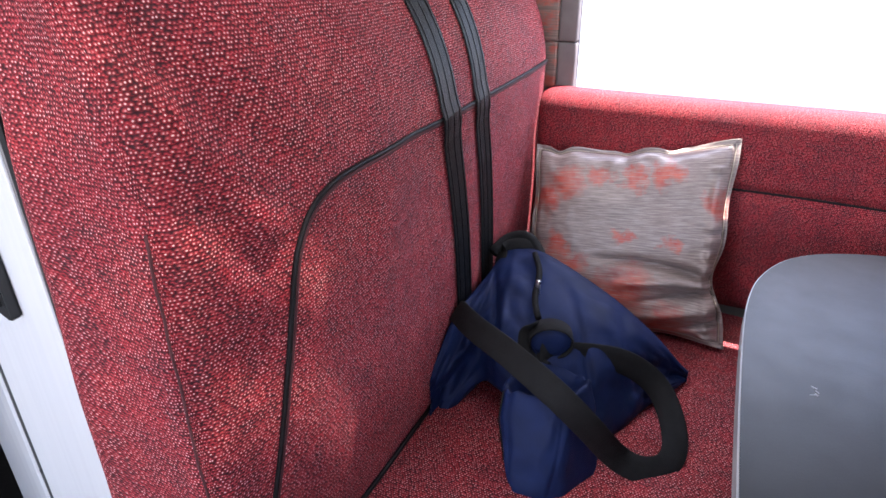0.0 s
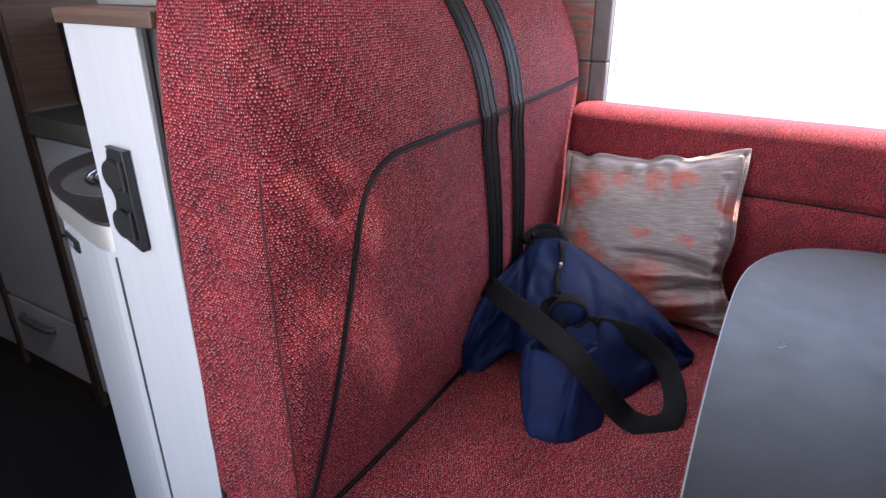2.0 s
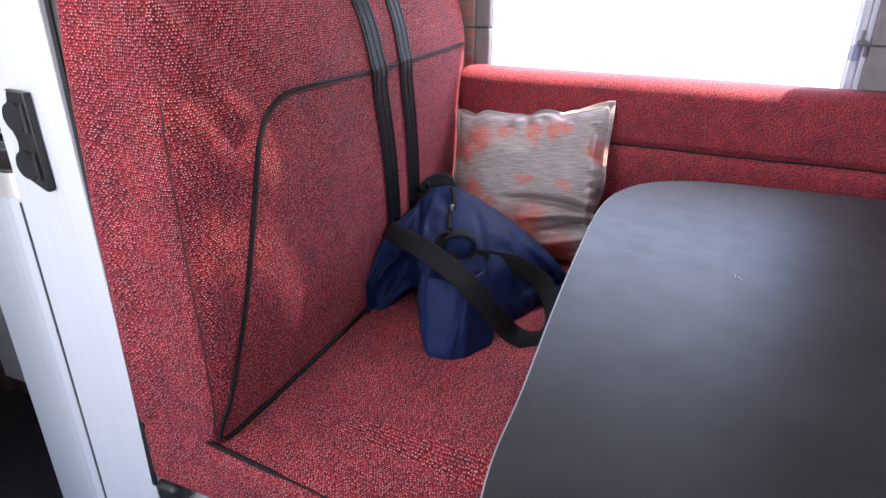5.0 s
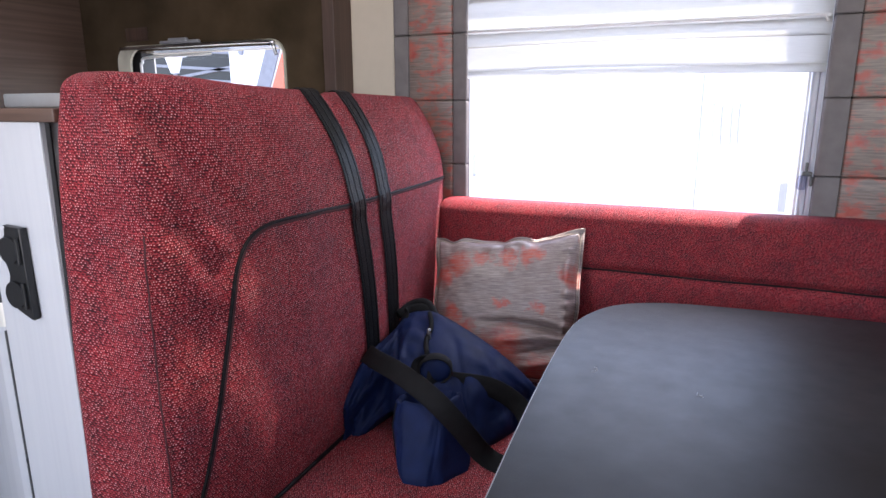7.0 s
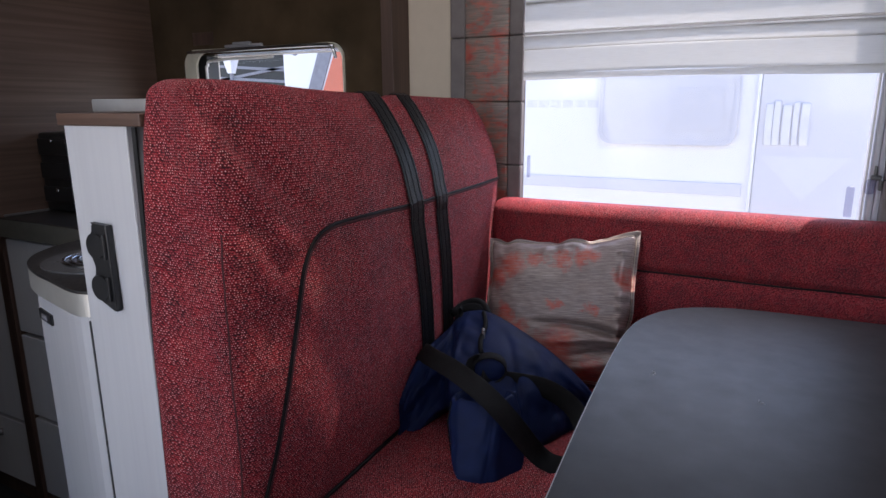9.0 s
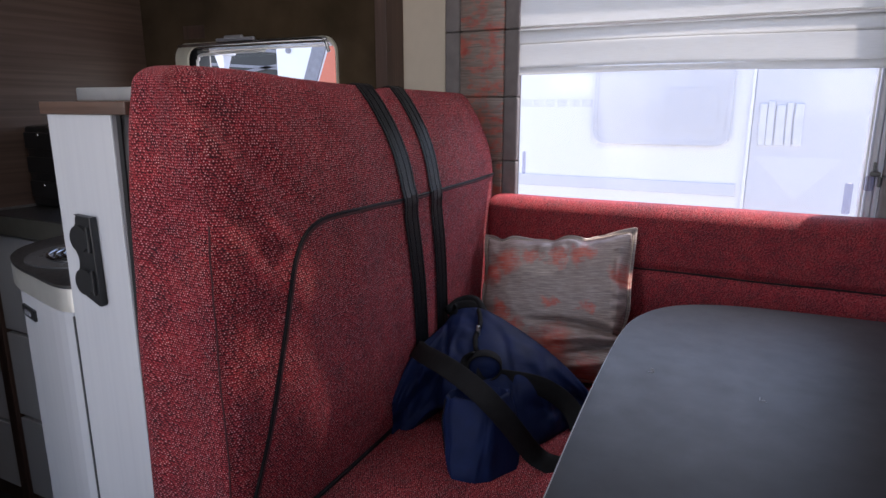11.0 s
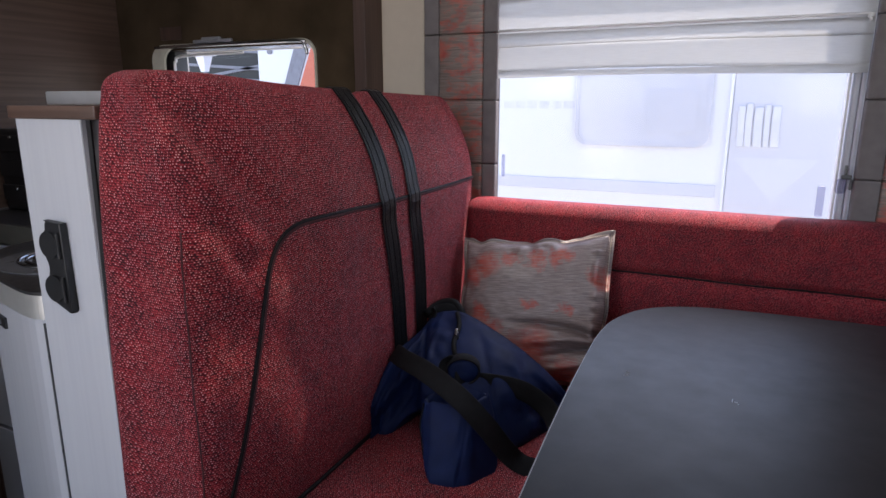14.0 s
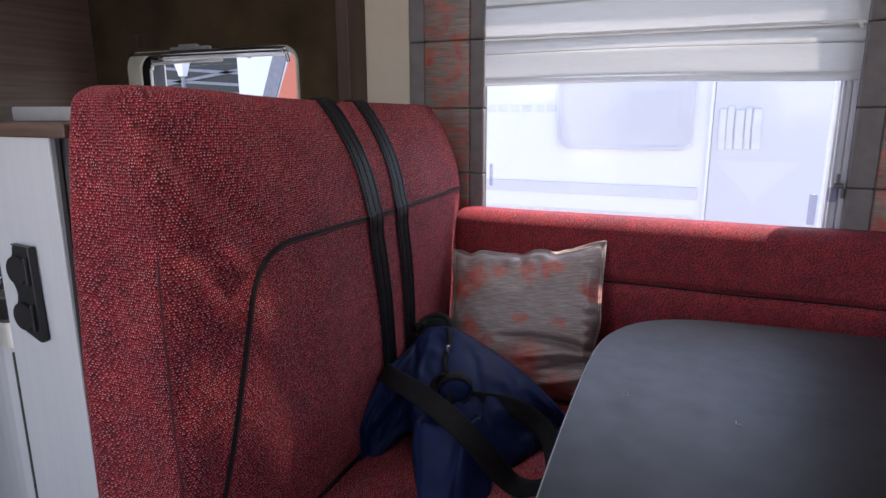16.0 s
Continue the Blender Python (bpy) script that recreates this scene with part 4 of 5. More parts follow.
def pillow_point(u, v, side):
    """u, v from -1 to 1 over the pillow; side 1 is its front."""
    edge = max(abs(u), abs(v))
    inset = 1 - 0.04 * (1 - abs(v) ** 2) * abs(u) ** 3
    if u > 0:
        inset -= (0.115 * math.exp(-((v + 0.36) / 0.26) ** 2) + 0.03 * math.exp(-((v - 0.25) / 0.4) ** 2)) * u * u
    inset_v = 1 - 0.05 * (1 - abs(u) ** 2) * abs(v) ** 3
    a, b = min(1.0, abs(u) / FLANGE), min(1.0, abs(v) / FLANGE)
    core = max(0.0, 1 - a ** 2.8) * max(0.0, 1 - b ** 2.8) if edge < FLANGE else 0.0
    puff = 0.064 * core ** 0.36 + 0.002
    wr = 0.0
    if edge < 0.97:
        # folds that gather at the pinched side and run across the front
        for v0, slope, wide, deep, start in ((-0.30, -0.10, 0.040, -0.020, -0.35), (-0.40, 0.05, 0.050, 0.014, -0.2), (-0.50, 0.16, 0.040, -0.017, 0.1), (-0.64, 0.20, 0.060, 0.012, 0.0), (-0.76, 0.28, 0.035, -0.014, 0.25), (-0.18, -0.22, 0.045, 0.008, 0.2), (0.10, -0.12, 0.030, -0.007, 0.45), (0.32, -0.05, 0.030, -0.006, 0.5)):
            wr += deep * math.exp(-((v - v0 - slope * (u - 0.8) + 0.03 * math.sin(4 * u + 9 * v0)) / wide) ** 2) * max(0.0, min(1.0, (u - start) / 0.5))
        # a soft ridge beside the flange, broken into small puckers
        wr += (0.010 + 0.005 * math.sin(31 * v + 3 * math.sin(7 * v))) * math.exp(-((u - 0.80) / 0.06) ** 2) * (1 if v < 0.75 else 0)
        wr += 0.003 * math.sin(19 * u + 2 * math.sin(5 * u)) * math.exp(-((v - 0.80) / 0.07) ** 2)
        wr += 0.0045 * math.sin(17 * v + 1.0) * math.exp(-((u + 0.82) / 0.07) ** 2)
        wr += 0.0035 * noise.noise(Vector((u * 3, v * 4, 1.0 + side))) + 0.0012 * noise.noise(Vector((u * 11, v * 14, 3.0)))
    k = max(0.0, (edge - 0.84) / 0.16)
    ripple = 0.012 * math.sin(7.5 * u + 0.8) * k if abs(v) > abs(u) else 0.010 * math.sin(9 * v + 0.5) * k
    s, t = (u * inset + 1) / 2, (v * inset_v + 1) / 2
    q = P_BL.lerp(P_BR, s).lerp(P_TL.lerp(P_TR, s), t)
    lift = Vector((0, 0, 0.015)) * (max(0.0, v) ** 6) * (0.45 * abs(u) ** 2 - 0.55 * math.exp(-((u + 0.05) / 0.10) ** 2) - 0.75 * math.exp(-((u + 0.74) / 0.09) ** 2) - 0.35 * math.exp(-((u - 0.36) / 0.08) ** 2) + 0.12 * math.sin(9 * u + 0.6))
    return q + p_out * (side * puff + (wr if side > 0 else 0) + ripple) + lift


N = 110
bm = bmesh.new()
uv_p = bm.loops.layers.uv.new("UVMap")
gr = {}
for side in (1, -1):
    for i in range(N + 1):
        for j in range(N + 1):
            gr[side, i, j] = bm.verts.new(pillow_point(-1 + 2 * i / N, -1 + 2 * j / N, side))
    for i in range(N):
        for j in range(N):
            q = (gr[side, i, j], gr[side, i + 1, j], gr[side, i + 1, j + 1], gr[side, i, j + 1])
            f = bm.faces.new(q if side > 0 else q[::-1])
            ij = ((i, j), (i + 1, j), (i + 1, j + 1), (i, j + 1))
            for lp, (a, b) in zip(f.loops, ij if side > 0 else ij[::-1]):
                lp[uv_p].uv = (-1 + 2 * a / N, -1 + 2 * b / N)
rim = [(i, 0) for i in range(N)] + [(N, j) for j in range(N)] + [(i, N) for i in range(N, 0, -1)] + [(0, j) for j in range(N, 0, -1)]
for a, b in zip(rim, rim[1:] + rim[:1]):
    bm.faces.new((gr[1, a[0], a[1]], gr[-1, a[0], a[1]], gr[-1, b[0], b[1]], gr[1, b[0], b[1]]))
pc = part("cover", bm, M_PILLOW, pil, "", True)
loop = []
for k in range(160):
    s = k / 40
    a = -0.955 + 1.91 * (s % 1)
    u, v = ((a, -0.955), (0.955, a), (-a, 0.955), (-0.955, -a))[int(s)]
    loop.append(pillow_point(u, v, 1) + p_out * 0.0008)
part("flange_stitching", tube(loop + loop[:1], 0.0009, 5), M_CREAM, pc, "stitched flange line", True)

# ---- slumped blue bag ----
bag = thing("duffel_bag", (-0.17, 0.8, 0.66), "slumped navy blue nylon bag with black straps", "bag")
ridge = smooth_path([(-0.338, 0.700, 0.735), (-0.332, 0.770, 0.800), (-0.322, 0.870, 0.822), (-0.305, 0.940, 0.852), (-0.245, 0.938, 0.858), (-0.160, 0.930, 0.828), (-0.085, 0.930, 0.785), (-0.025, 0.930, 0.738), (0.018, 0.935, 0.690)], 6)
foot = smooth_path([(-0.338, 0.690, 0.658), (-0.312, 0.692, 0.662), (-0.272, 0.735, 0.712), (-0.215, 0.720, 0.715), (-0.130, 0.690, 0.660), (-0.090, 0.720, 0.660), (-0.055, 0.790, 0.660), (-0.030, 0.860, 0.660), (0.014, 0.945, 0.662)], 6)
M_ROWS = 34


def bag_point(s, t):
    """s along the ridge, t from ridge (0) to seat (1), then down behind."""
    i = min(int(s * (len(ridge) - 1)), len(ridge) - 2)
    f = s * (len(ridge) - 1) - i
    a, b = ridge[i].lerp(ridge[i + 1], f), foot[i].lerp(foot[i + 1], f)
    p = a.lerp(b, t)
    out = Vector((0.25, -0.8, 0.55)).normalized()
    bulge = 0.050 * math.sin(math.pi * t) ** 0.8 * math.sin(math.pi * min(1, max(0, s * 1.1 - 0.03))) ** 0.7
    crease = sum(d * math.exp(-((s - s0 - k * t) / w) ** 2) * math.sin(math.pi * min(1, max(0, (t - t0) / (t1 - t0)))) for s0, k, w, d, t0, t1 in ((0.30, 0.05, 0.016, -0.014, 0.0, 0.75), (0.40, -0.10, 0.020, 0.010, 0.0, 0.9), (0.55, 0.12, 0.012, -0.010, 0.1, 1.0), (0.66, 0.16, 0.014, 0.008, 0.2, 1.0), (0.80, 0.05, 0.012, -0.009, 0.3, 1.0), (0.16, 0.08, 0.014, 0.008, 0.1, 0.9)))
    fold_ = crease + 0.012 * math.sin(9 * s + 5 * t + 1.0) * math.sin(math.pi * t) + 0.007 * noise.noise(Vector((s * 6, t * 4, 2.0))) * math.sin(math.pi * t) + 0.0035 * noise.noise(Vector((s * 19, t * 13, 5.0)))
    dent = -0.022 * math.exp(-((s - 0.22) / 0.07) ** 2 - ((t - 0.75) / 0.2) ** 2)
    ease = lambda a: max(0.0, min(1.0, a)) ** 2 * (3 - 2 * max(0.0, min(1.0, a)))
    under = -0.034 * ease((t - 0.52) / 0.12) * (1 - ease((s - 0.27) / 0.06)) * ease(s / 0.05)
    crump = 0.013 * (abs(noise.noise(Vector((s * 9 + t * 3, t * 4 - s * 5, 7.0)))) - 0.2) * math.sin(math.pi * min(1, t * 1.1)) ** 0.5 if 0 < t < 0.9 else 0.0
    return p + out * (bulge + fold_ + dent + under + crump)


bm = bmesh.new()
NS = 110
front = [[bm.verts.new(bag_point(i / NS, j / M_ROWS)) for i in range(NS + 1)] for j in range(M_ROWS + 1)]
rear = []
for j in range(1, 6):
    row = []
    for i in range(NS + 1):
        a = bag_point(i / NS, 0)
        row.append(bm.verts.new(Vector((a.x, a.y + 0.028 * math.sin(math.pi * j / 6) * min(1, i / 8), a.z + (0.663 - a.z) * j / 5))))
    rear.append(row)
sheets = front[::-1] + rear
for r0, r1 in zip(sheets, sheets[1:]):
    for i in range(NS):
        bm.faces.new((r0[i], r0[i + 1], r1[i + 1], r1[i]))
bm.faces.new([r[0] for r in sheets])
bm.faces.new([r[NS] for r in sheets][::-1])
bm.faces.new([sheets[0][i] for i in range(NS, -1, -1)] + [sheets[-1][i] for i in range(NS + 1)])
part("body", bm, M_BLUE, bag, "", True)

# stiff boxy end of the bag, standing on the seat with its rim folded in
LOW = [(-0.181, 0.599), (-0.108, 0.602), (-0.060, 0.700), (-0.158, 0.745)]
HIGH = [(-0.210, 0.650), (-0.113, 0.652), (-0.088, 0.722), (-0.200, 0.752)]


def pocket_point(w, h):
    """w turns round the pocket, h runs from the seat to the rim."""
    cu, su = math.cos(w), math.sin(w)
    u, v = math.copysign(abs(cu) ** 0.52, cu), math.copysign(abs(su) ** 0.52, su)
    a, b = (u + 1) / 2, (v + 1) / 2
    pts = []
    for quad in (LOW, HIGH):
        c0, c1, c2, c3 = [Vector(q) for q in quad]
        pts.append(c0.lerp(c1, a).lerp(c3.lerp(c2, a), b))
    p = pts[0].lerp(pts[1], h)
    mid = (Vector(LOW[0]) + Vector(LOW[2])) / 2
    mid = mid.lerp((Vector(HIGH[0]) + Vector(HIGH[2])) / 2, h)
    swell = 1 + 0.06 * math.sin(math.pi * h) - 0.05 * max(0.0, 1 - h / 0.08) + 0.09 * noise.noise(Vector((2.6 * cu, 2.6 * su, 3.4 * h)))
    fold_in = 0.010 * math.exp(-((w % (2 * math.pi) - 5.30 - 0.5 * h) / 0.10) ** 2)
    p = mid + (p - mid) * (swell - fold_in * 6)
    z = 0.657 + (0.124 + 0.012 * a - 0.004 * b) * h + 0.009 * noise.noise(Vector((3 * cu, 3 * su, 8.0))) * h
    return Vector((p.x, p.y, z))


bm = bmesh.new()
NW = 88
rows = [[bm.verts.new(pocket_point(2 * math.pi * k / NW, h / 24)) for k in range(NW)] for h in range(25)]
for shrink, drop in ((0.93, 0.002), (0.82, -0.012), (0.55, -0.030), (0.2, -0.034)):
    c = Vector((-0.152, 0.694, 0.785))
    row = []
    for k in range(NW):
        p = pocket_point(2 * math.pi * k / NW, 1.0)
        row.append(bm.verts.new(Vector((c.x + (p.x - c.x) * shrink, c.y + (p.y - c.y) * shrink, p.z + drop))))
    rows.append(row)
for r0, r1 in zip(rows, rows[1:]):
    for k in range(NW):
        bm.faces.new((r0[k], r0[(k + 1) % NW], r1[(k + 1) % NW], r1[k]))
bm.faces.new(rows[0][::-1])
bm.faces.new(rows[-1])
pk = part("end_pocket", bm, M_BLUE, bag, "boxy blue end of the bag", True)
part("pocket_seam", tube([pocket_point(math.radians(218), h / 14) + Vector((-0.001, -0.001, 0)) for h in range(15)], 0.0012, 6), M_STRAP, pk, "stitched edge", True)


def strap(points, width, wide, name, label):
    """A webbing strap through points (x, y, z); wide gives the way across at each."""
    pts = smooth_path(points, 6)
    ws = smooth_path(wide, 6)
    sides, outs = [], []
    for i, p in enumerate(pts):
        d = (pts[min(i + 1, len(pts) - 1)] - pts[max(0, i - 1)]).normalized()
        s = (ws[i] - d * ws[i].dot(d)).normalized()
        sides.append(s)
        outs.append(d.cross(s))
    return part(name, ribbon(pts, sides, width, 0.003, outs), M_STRAP, bag, label, True)


strap([(-0.345, 0.800, 0.790), (-0.322, 0.765, 0.815), (-0.275, 0.718, 0.828), (-0.200, 0.670, 0.833), (-0.126, 0.640, 0.815), (-0.081, 0.652, 0.767), (-0.047, 0.698, 0.690), (-0.012, 0.712, 0.668), (0.014, 0.732, 0.665), (0.024, 0.765, 0.672), (0.012, 0.805, 0.692), (-0.020, 0.838, 0.722), (-0.070, 0.828, 0.756), (-0.128, 0.795, 0.774), (-0.180, 0.745, 0.790)], 0.038,
      [(0.4, 0.2, 0.9), (0.5, 0.3, 0.8), (0.5, 0.5, 0.7), (0.5, 0.5, 0.7), (0.6, 0.5, 0.6), (0.7, 0.5, 0.4), (0.6, 0.7, 0.2), (0.1, 0.8, 0.5), (-0.54, 0.28, 0.61), (-0.75, 0.1, 0.3), (-0.75, -0.25, -0.1), (-0.55, -0.45, -0.4), (-0.35, -0.54, -0.66), (-0.35, -0.54, -0.66), (-0.35, -0.54, -0.66)], "shoulder_strap", "wide black webbing strap")
ax = Vector((-0.36, 0.92, 0.0)).normalized()
e1 = ax.cross(Vector((0, 0, 1))).normalized()
e2 = e1.cross(ax)
hub = Vector((-0.172, 0.768, 0.806))
ring = [tuple(hub + (e1 * math.cos(a) * 0.032 + e2 * math.sin(a) * 0.026)) for a in [2 * math.pi * k / 10 - 2.2 for k in range(10)]]
strap(ring, 0.030, [tuple(ax)] * 10, "handle", "looped black carrying handle")
bm = bmesh.new()
rows = [[bm.verts.new(hub + ax * h + (e1 * math.cos(w) * 0.031 + e2 * math.sin(w) * 0.025) * q) for w in [2 * math.pi * k / 20 for k in range(20)]] for h, q in ((0.010, 0.96), (-0.006, 1.0), (-0.011, 0.9), (-0.014, 0.6), (-0.015, 0.2))]
for r0, r1 in zip(rows, rows[1:]):
    for k in range(20):
        bm.faces.new((r0[k], r0[(k + 1) % 20], r1[(k + 1) % 20], r1[k]))
bm.faces.new(rows[0]), bm.faces.new(rows[-1][::-1])
strap([tuple(hub + Vector((-0.022, -0.004, 0.026))), tuple(hub + Vector((-0.036, -0.010, 0.004))), tuple(hub + Vector((-0.028, -0.020, -0.024))), tuple(hub + Vector((0.006, -0.026, -0.034)))], 0.020, [(0.5, 0.6, 0.5), (0.8, 0.4, 0.2), (0.6, 0.6, 0.5), (0.2, 0.4, 0.8)], "handle_tail", "black strap end below the handle")
part("handle_pad", bm, M_BLUE, bag, "round padded grip of the handle", True)
strap([(-0.310, 0.905, 0.836), (-0.310, 0.932, 0.854), (-0.286, 0.944, 0.862), (-0.256, 0.938, 0.854), (-0.240, 0.925, 0.838)], 0.022, [(0.3, 0.6, 0.6)] * 5, "cuff", "crumpled black binding at the opening")
part("cuff_roll", tube(smooth_path([(-0.330, 0.925, 0.845), (-0.312, 0.958, 0.862), (-0.280, 0.962, 0.868), (-0.252, 0.945, 0.852), (-0.242, 0.925, 0.835)], 5), 0.010), M_STRAP, bag, "rolled black edge", True)
zp = [bag_point(0.475 + 0.010 * math.sin(0.5 * k), 0.03 + 0.36 * k / 12) + Vector((0.002, -0.006, 0.004)) for k in range(13)]
zp = part("zip", tube(zp, 0.0050), M_STRAP, bag, "black zip", True)
zz = bag_point(0.48, 0.22) + Vector((0.002, -0.010, 0.005))
part("zip_pull", cushion(zz.x - 0.004, zz.x + 0.004, zz.y - 0.003, zz.y + 0.003, zz.z - 0.014, zz.z + 0.014, 0.0025, (2, 2, 2), 2), M_ZIP, zp, "small metal zip pull", True)

# ---- table ----
ZT = 0.905
tab = thing("dinette_table", (0.55, 0.6, 0.19), "slate-grey table top with rounded corners and pale edge", "table")
near = [(0.82, -0.02), (0.26, -0.02), (0.165, 0.02), (0.122, 0.08), (0.106, 0.15), (0.101, 0.26)]
side = [(0.090, 0.42), (0.081, 0.58), (0.075, 0.74)]
corner = [(0.076, 0.83), (0.086, 0.90), (0.112, 0.965), (0.150, 1.010), (0.200, 1.038), (0.265, 1.056)]
far = [(0.40, 1.068), (0.60, 1.076), (0.82, 1.08), (1.05, 1.08)]
poly = [(p.x, p.y) for p in smooth_path([(x, y, 0) for x, y in near + side + corner + far], 4)] + [(1.05, -0.02)]
part("top", outline_plate(poly, ZT - 0.0245, ZT, "z", 0.0015), M_TABLE, tab)
c = Vector((0.5, 0.5))
grown = [tuple(c + (Vector(p) - c) * 1.0 + (Vector(p) - c).normalized() * 0.002) for p in poly]
part("edge_band", frame_ring(grown, poly, ZT - 0.025, ZT - 0.0012, "z"), M_EDGE, tab, "pale edge band")
part("leg", cushion(0.52, 0.60, 0.50, 0.58, 0.19, ZT - 0.025, 0.02, (2, 2, 4), 3), M_GREYTRIM, tab, "grey table leg", True)
M_SCUFF = plain("rubbed_laminate", (0.30, 0.30, 0.32), 0.6, vary=0.3, scale=200)
rng = random.Random(8)
for x, y, count, spread in ((0.152, 0.655, 5, 0.007), (0.30, 0.62, 3, 0.005)):
    bm = bmesh.new()
    for k in range(count):
        p = Vector((x + rng.uniform(-1, 1) * spread, y + rng.uniform(-1, 1) * spread, ZT))
        d = Vector((rng.uniform(-1, 1), rng.uniform(-1, 1), 0)).normalized() * rng.uniform(0.002, 0.005)
        tube([p - d, p + Vector((0, 0, 0.0001)), p + d], 0.0006, 5, bm)
    part("scuff", bm, M_SCUFF, tab, "pale rubbed scuff mark")

bro = thing("brochure", (0.54, 0.42, ZT), "white printed brochure lying on the table", "brochure")
rot = Matrix.Translation((0.462, 0.366, ZT)) @ Matrix.Rotation(radians(-17), 4, "Z")
for nm, dims, mat in (("cover", (0, 0.148, 0, 0.21, 0.0005, 0.007), M_PAPER), ("heading_bar", (0.025, 0.12, 0.16, 0.172, 0.0071, 0.0074), M_INKBLUE), ("text_bar", (0.025, 0.11, 0.14, 0.146, 0.0071, 0.0074), M_INKGREY), ("text_bar", (0.025, 0.10, 0.125, 0.131, 0.0071, 0.0074), M_INKGREY)):
    b = box(*dims, 0.0005 if nm == "cover" else 0)
    b.transform(rot)
    part(nm, b, mat, bro)

# ---- outside ----
structure("ground", box(-60, 60, -60, 160, -0.62, -0.6), plain("pale_gravel_ground", (0.42, 0.40, 0.37), 0.9, vary=0.2, scale=3, grain=0.6, grain_scale=60), "pale gravel pitch outside", "ground")
M_CARAVAN = plain("white_caravan_panel", (0.80, 0.80, 0.82), 0.35, vary=0.02)
M_CWIN = plain("tinted_caravan_window", (0.60, 0.60, 0.635), 0.2, vary=0.08, scale=2)
M_CGREY = plain("grey_caravan_stripe", (0.22, 0.22, 0.25), 0.4)
M_CLILAC = plain("pale_grey_door", (0.62, 0.62, 0.66), 0.4, vary=0.02)
M_ORANGE = plain("salmon_paint", (0.62, 0.17, 0.10), 0.45, vary=0.04)
YV = 5.0
van = thing("parked_caravan", (-0.5, YV + 1, -0.6), "white caravan parked outside with a tinted window", "caravan")
part("body", box(-3.1, 2.6, YV, YV + 2.2, -0.2, 2.2, 0.05, 3), M_CARAVAN, van)
w1 = part("window", outline_plate(round_rect(-0.97, 0.03, 1.00, 1.72, 0.09), YV - 0.03, YV - 0.002, "y", 0.012), M_CWIN, van, "tinted window with rounded corners")
part("curtain", outline_plate(round_rect(-0.42, -0.06, 1.10, 1.42, 0.03), YV - 0.034, YV - 0.031, "y"), plain("dim_window_view", (0.565, 0.565, 0.60), 0.3, vary=0.02), w1)
part("seal", frame_ring(round_rect(-0.985, 0.045, 0.985, 1.735, 0.10), round_rect(-0.955, 0.015, 1.015, 1.705, 0.08), YV - 0.036, YV - 0.0305), plain("pale_rubber_seal", (0.57, 0.57, 0.61), 0.5, vary=0.02), w1, "pale rubber seal")
part("skirt_stripe", box(-3.0, 0.12, YV - 0.012, YV - 0.001, 0.605, 0.70, 0.004), plain("light_grey_stripe", (0.64, 0.64, 0.69), 0.4, vary=0.02), van, "light grey stripe")
part("lower_stripe", box(-3.0, 0.12, YV - 0.010, YV - 0.001, 0.44, 0.47, 0.002), plain("rose_stripe", (0.76, 0.66, 0.66), 0.4), van, "thin rose stripe")
dr = part("door", box(0.19, 0.95, YV - 0.02, YV - 0.001, 0.30, 2.0, 0.006), M_CLILAC, van, "pale grey door")
part("door_frame", box(0.165, 0.187, YV - 0.035, YV - 0.0005, 0.30, 2.0, 0.004), M_CARAVAN, van)
M_CURT = plain("white_net_curtain", (0.665, 0.665, 0.70), 0.6, vary=0.06, scale=14)
for a, b, top_z in ((0.235, 0.285, 1.30), (0.288, 0.335, 1.32), (0.345, 0.405, 1.29), (0.412, 0.452, 1.31), (0.462, 0.520, 1.30)):
    part("curtain_fold", cushion(a, b, YV - 0.036, YV - 0.0205, 1.00, top_z, 0.007, (3, 1, 3), 3, lambda q: Vector((q.x + 0.004 * math.sin(9 * q.z), q.y, q.z))), M_CURT, dr, "white curtain fold", True)
part("inner_panel", outline_plate([(0.22, 0.92), (0.80, 0.92), (0.52, 0.60)], YV - 0.024, YV - 0.0205, "y"), plain("paler_door_panel", (0.66, 0.66, 0.70), 0.4, vary=0.02), dr, "paler pointed panel")
for k in range(6):
    u = -1.62 + 0.105 * k
    lt = box(u, u + 0.085, YV - 0.004, YV - 0.0005, 1.275, 1.335, 0.001)
    part("logo_bar", lt, plain("pale_logo_grey", (0.70, 0.70, 0.735), 0.5) if k == 0 else bpy.data.materials["pale_logo_grey"], van, "pale grey marking")

mh = thing("parked_motorhome", (-3.9, 5.6, -0.6), "white motorhome with grey and salmon slanting stripes", "motorhome")
part("body", box(-4.33, -3.2, 5.0, 7.2, -0.2, 2.6, 0.03, 3), M_CARAVAN, mh)
part("grey_stripe", outline_plate([(-4.10, 1.20), (-3.93, 1.20), (-3.63, 1.95), (-3.80, 1.95)], 4.985, 4.999, "y"), M_CGREY, mh, "slanting grey stripe")
part("salmon_stripe", outline_plate([(-3.91, 1.20), (-3.25, 1.20), (-3.25, 1.95), (-3.59, 1.95)], 4.985, 4.999, "y"), M_ORANGE, mh, "slanting salmon stripe")
part("rivet", tube([Vector((-4.15, 4.98, 1.83)), Vector((-4.15, 5.0, 1.83))], 0.03, 12), M_CGREY, mh)

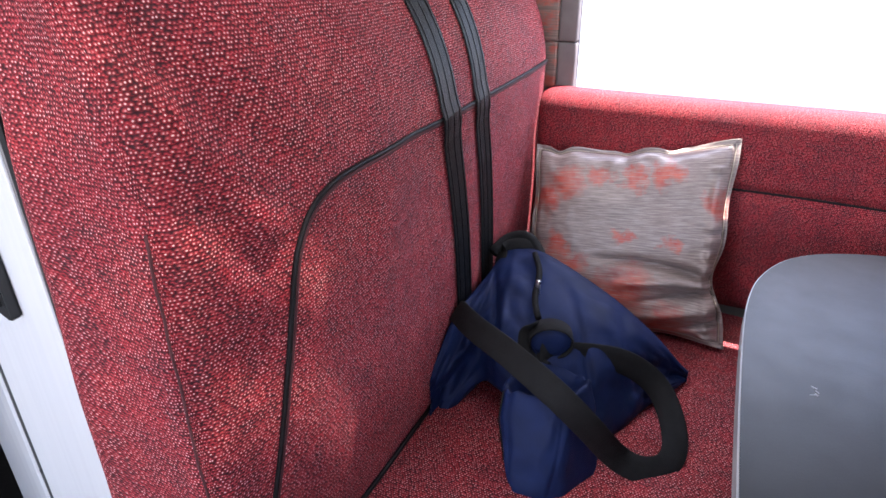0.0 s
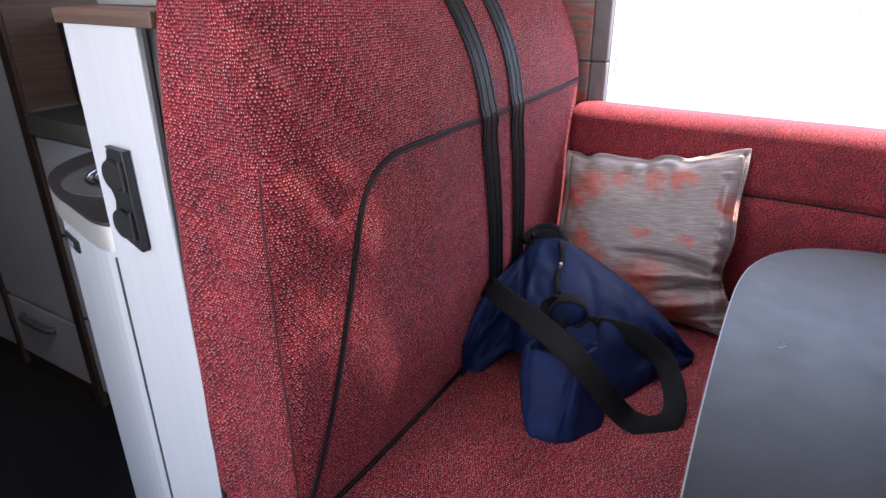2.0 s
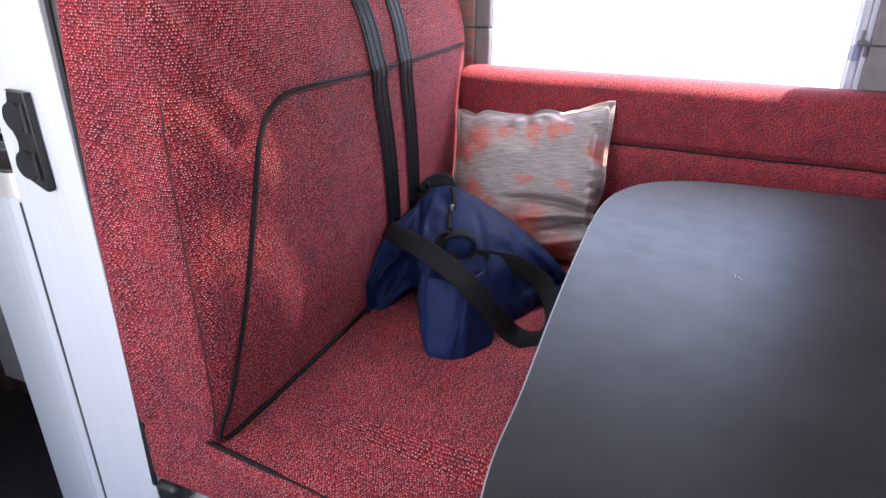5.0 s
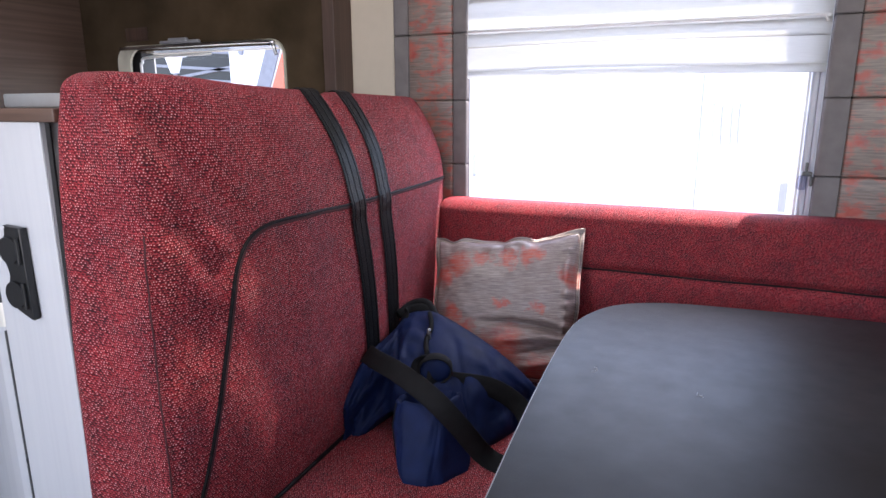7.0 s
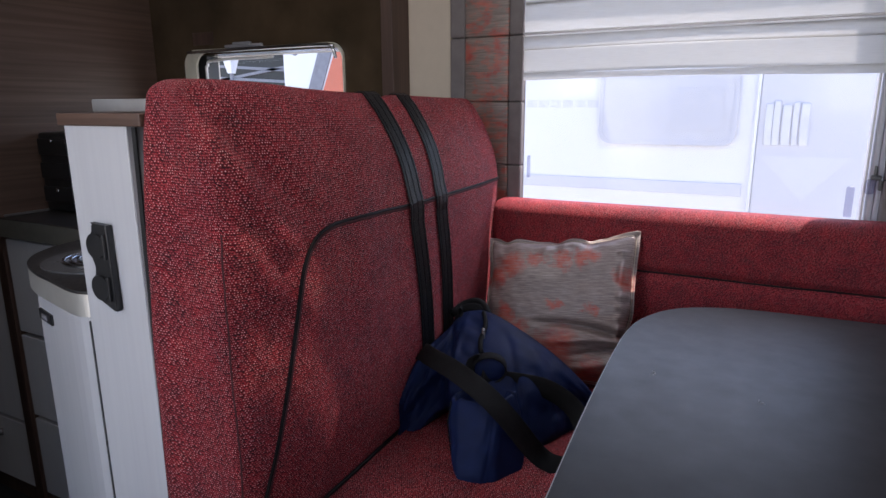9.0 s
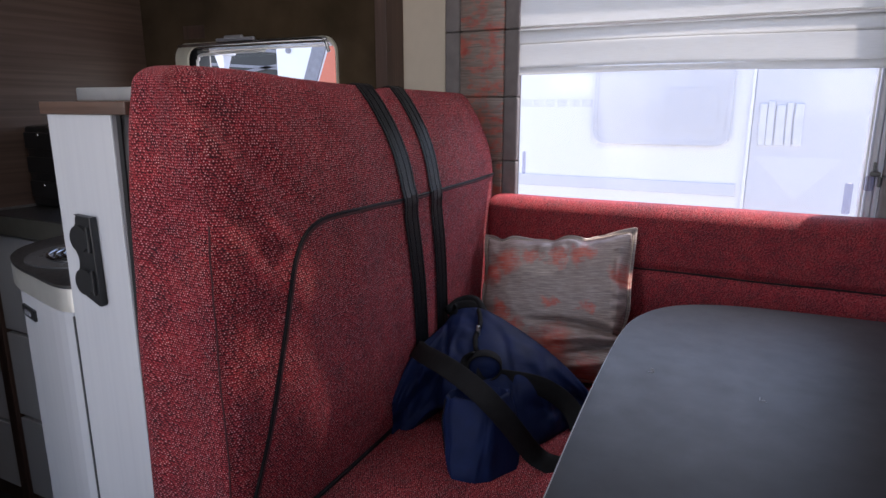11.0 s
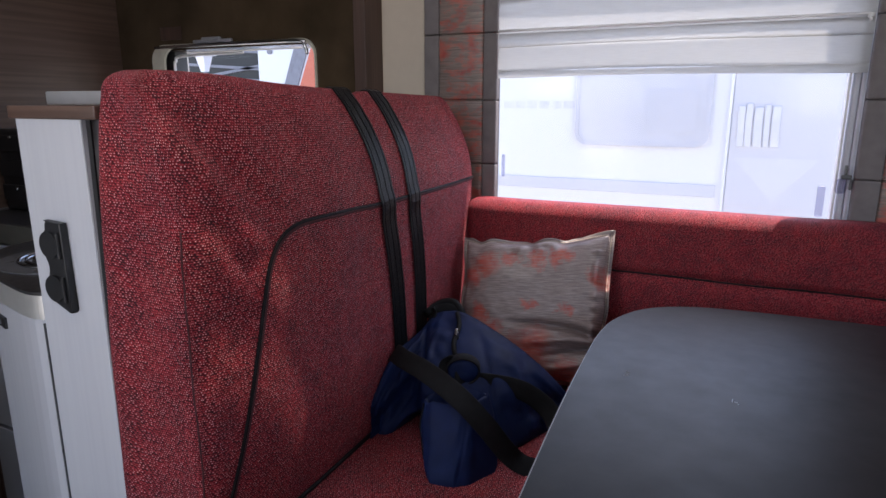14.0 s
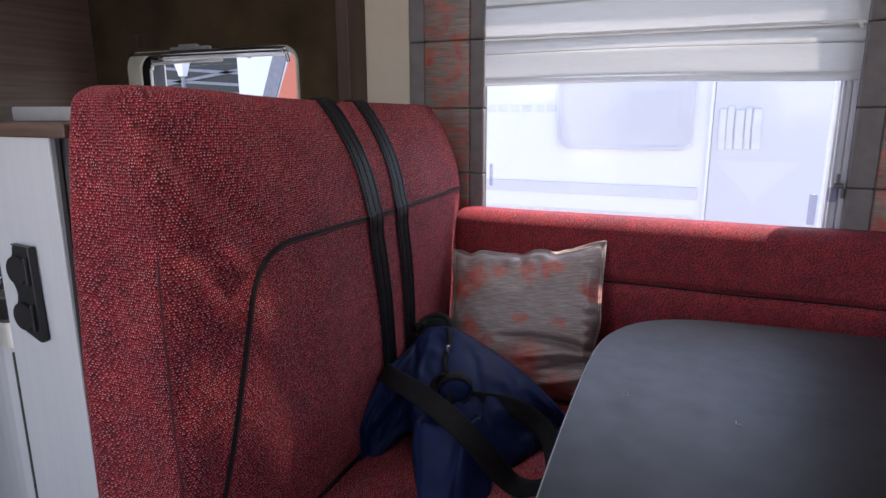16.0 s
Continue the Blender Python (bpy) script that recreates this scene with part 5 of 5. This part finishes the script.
can = thing("canopy", (-6.5, 8, -0.6), "dark canopy roof on slim posts", "canopy")
part("roof", outline_plate([(-12, 1.62), (-4.6, 1.50), (-4.6, 2.3), (-12, 2.9)], 6.2, 12.0, "y"), M_BLACK, can)
for a, b, c, d in ((-9.6, 2.02, -5.0, 1.70), (-9.0, 1.80, -5.0, 1.56), (-7.6, 2.10, -5.2, 1.92), (-6.6, 1.60, -5.0, 1.80)):
    part("rafter", outline_plate([(a, b), (c, d), (c, d + 0.035), (a, b + 0.035)], 6.17, 6.199, "y"), M_CGREY, can, "pale grey rafter")
for x in (-9.6, -8.2, -6.9):
    part("post", tube([Vector((x, 6.6, -0.6)), Vector((x, 6.6, 2.3))], 0.03), M_CGREY, can)
lam = thing("street_lantern", (-5.26, 5.2, -0.6), "pale street lantern on a post", "street lamp")
part("post", tube([Vector((-5.26, 5.2, -0.6)), Vector((-5.26, 5.2, 1.665))], 0.022), M_CGREY, lam)
bm = bmesh.new()
lo = [bm.verts.new((-5.26 + 0.03 * sx, 5.2 + 0.03 * sy, 1.66)) for sx, sy in ((-1, -1), (1, -1), (1, 1), (-1, 1))]
hi = [bm.verts.new((-5.26 + 0.065 * sx, 5.2 + 0.065 * sy, 1.83)) for sx, sy in ((-1, -1), (1, -1), (1, 1), (-1, 1))]
bm.faces.new(lo[::-1]), bm.faces.new(hi)
for i in range(4):
    bm.faces.new((lo[i], lo[(i + 1) % 4], hi[(i + 1) % 4], hi[i]))
part("lantern_glass", bm, M_CARAVAN, lam, "pale tapered lantern")
part("cap", box(-5.36, -5.16, 5.10, 5.30, 1.831, 1.865, 0.012), M_CARAVAN, lam)
fen = thing("fence", (-7, 9.5, -0.6), "white boundary fence behind the canopy", "fence")
part("board", box(-16, -4.9, 9.5, 9.56, -0.6, 1.45), M_CARAVAN, fen)
M_LEAF = plain("green_leaves", (0.07, 0.12, 0.04), 0.7, vary=0.4, scale=4, gloss=0.2)
hedge = bmesh.new()
rng = random.Random(4)
for k in range(9000):
    c = Vector((rng.uniform(-13, -5.6), rng.uniform(9.7, 10.6), 0.6 + rng.random() ** 1.3 * (0.8 + 0.2 * math.sin(k * 1.7))))
    a = Vector((rng.uniform(-1, 1), rng.uniform(-1, 1), rng.uniform(-1, 1))).normalized() * 0.045
    b = a.orthogonal().normalized() * 0.026
    hedge.faces.new([hedge.verts.new(c + q) for q in (a, b, -a, -b)])
tagged(link_mesh("hedge", hedge, M_LEAF), "green leafy hedge behind the fence", "hedge", kind="stuff")
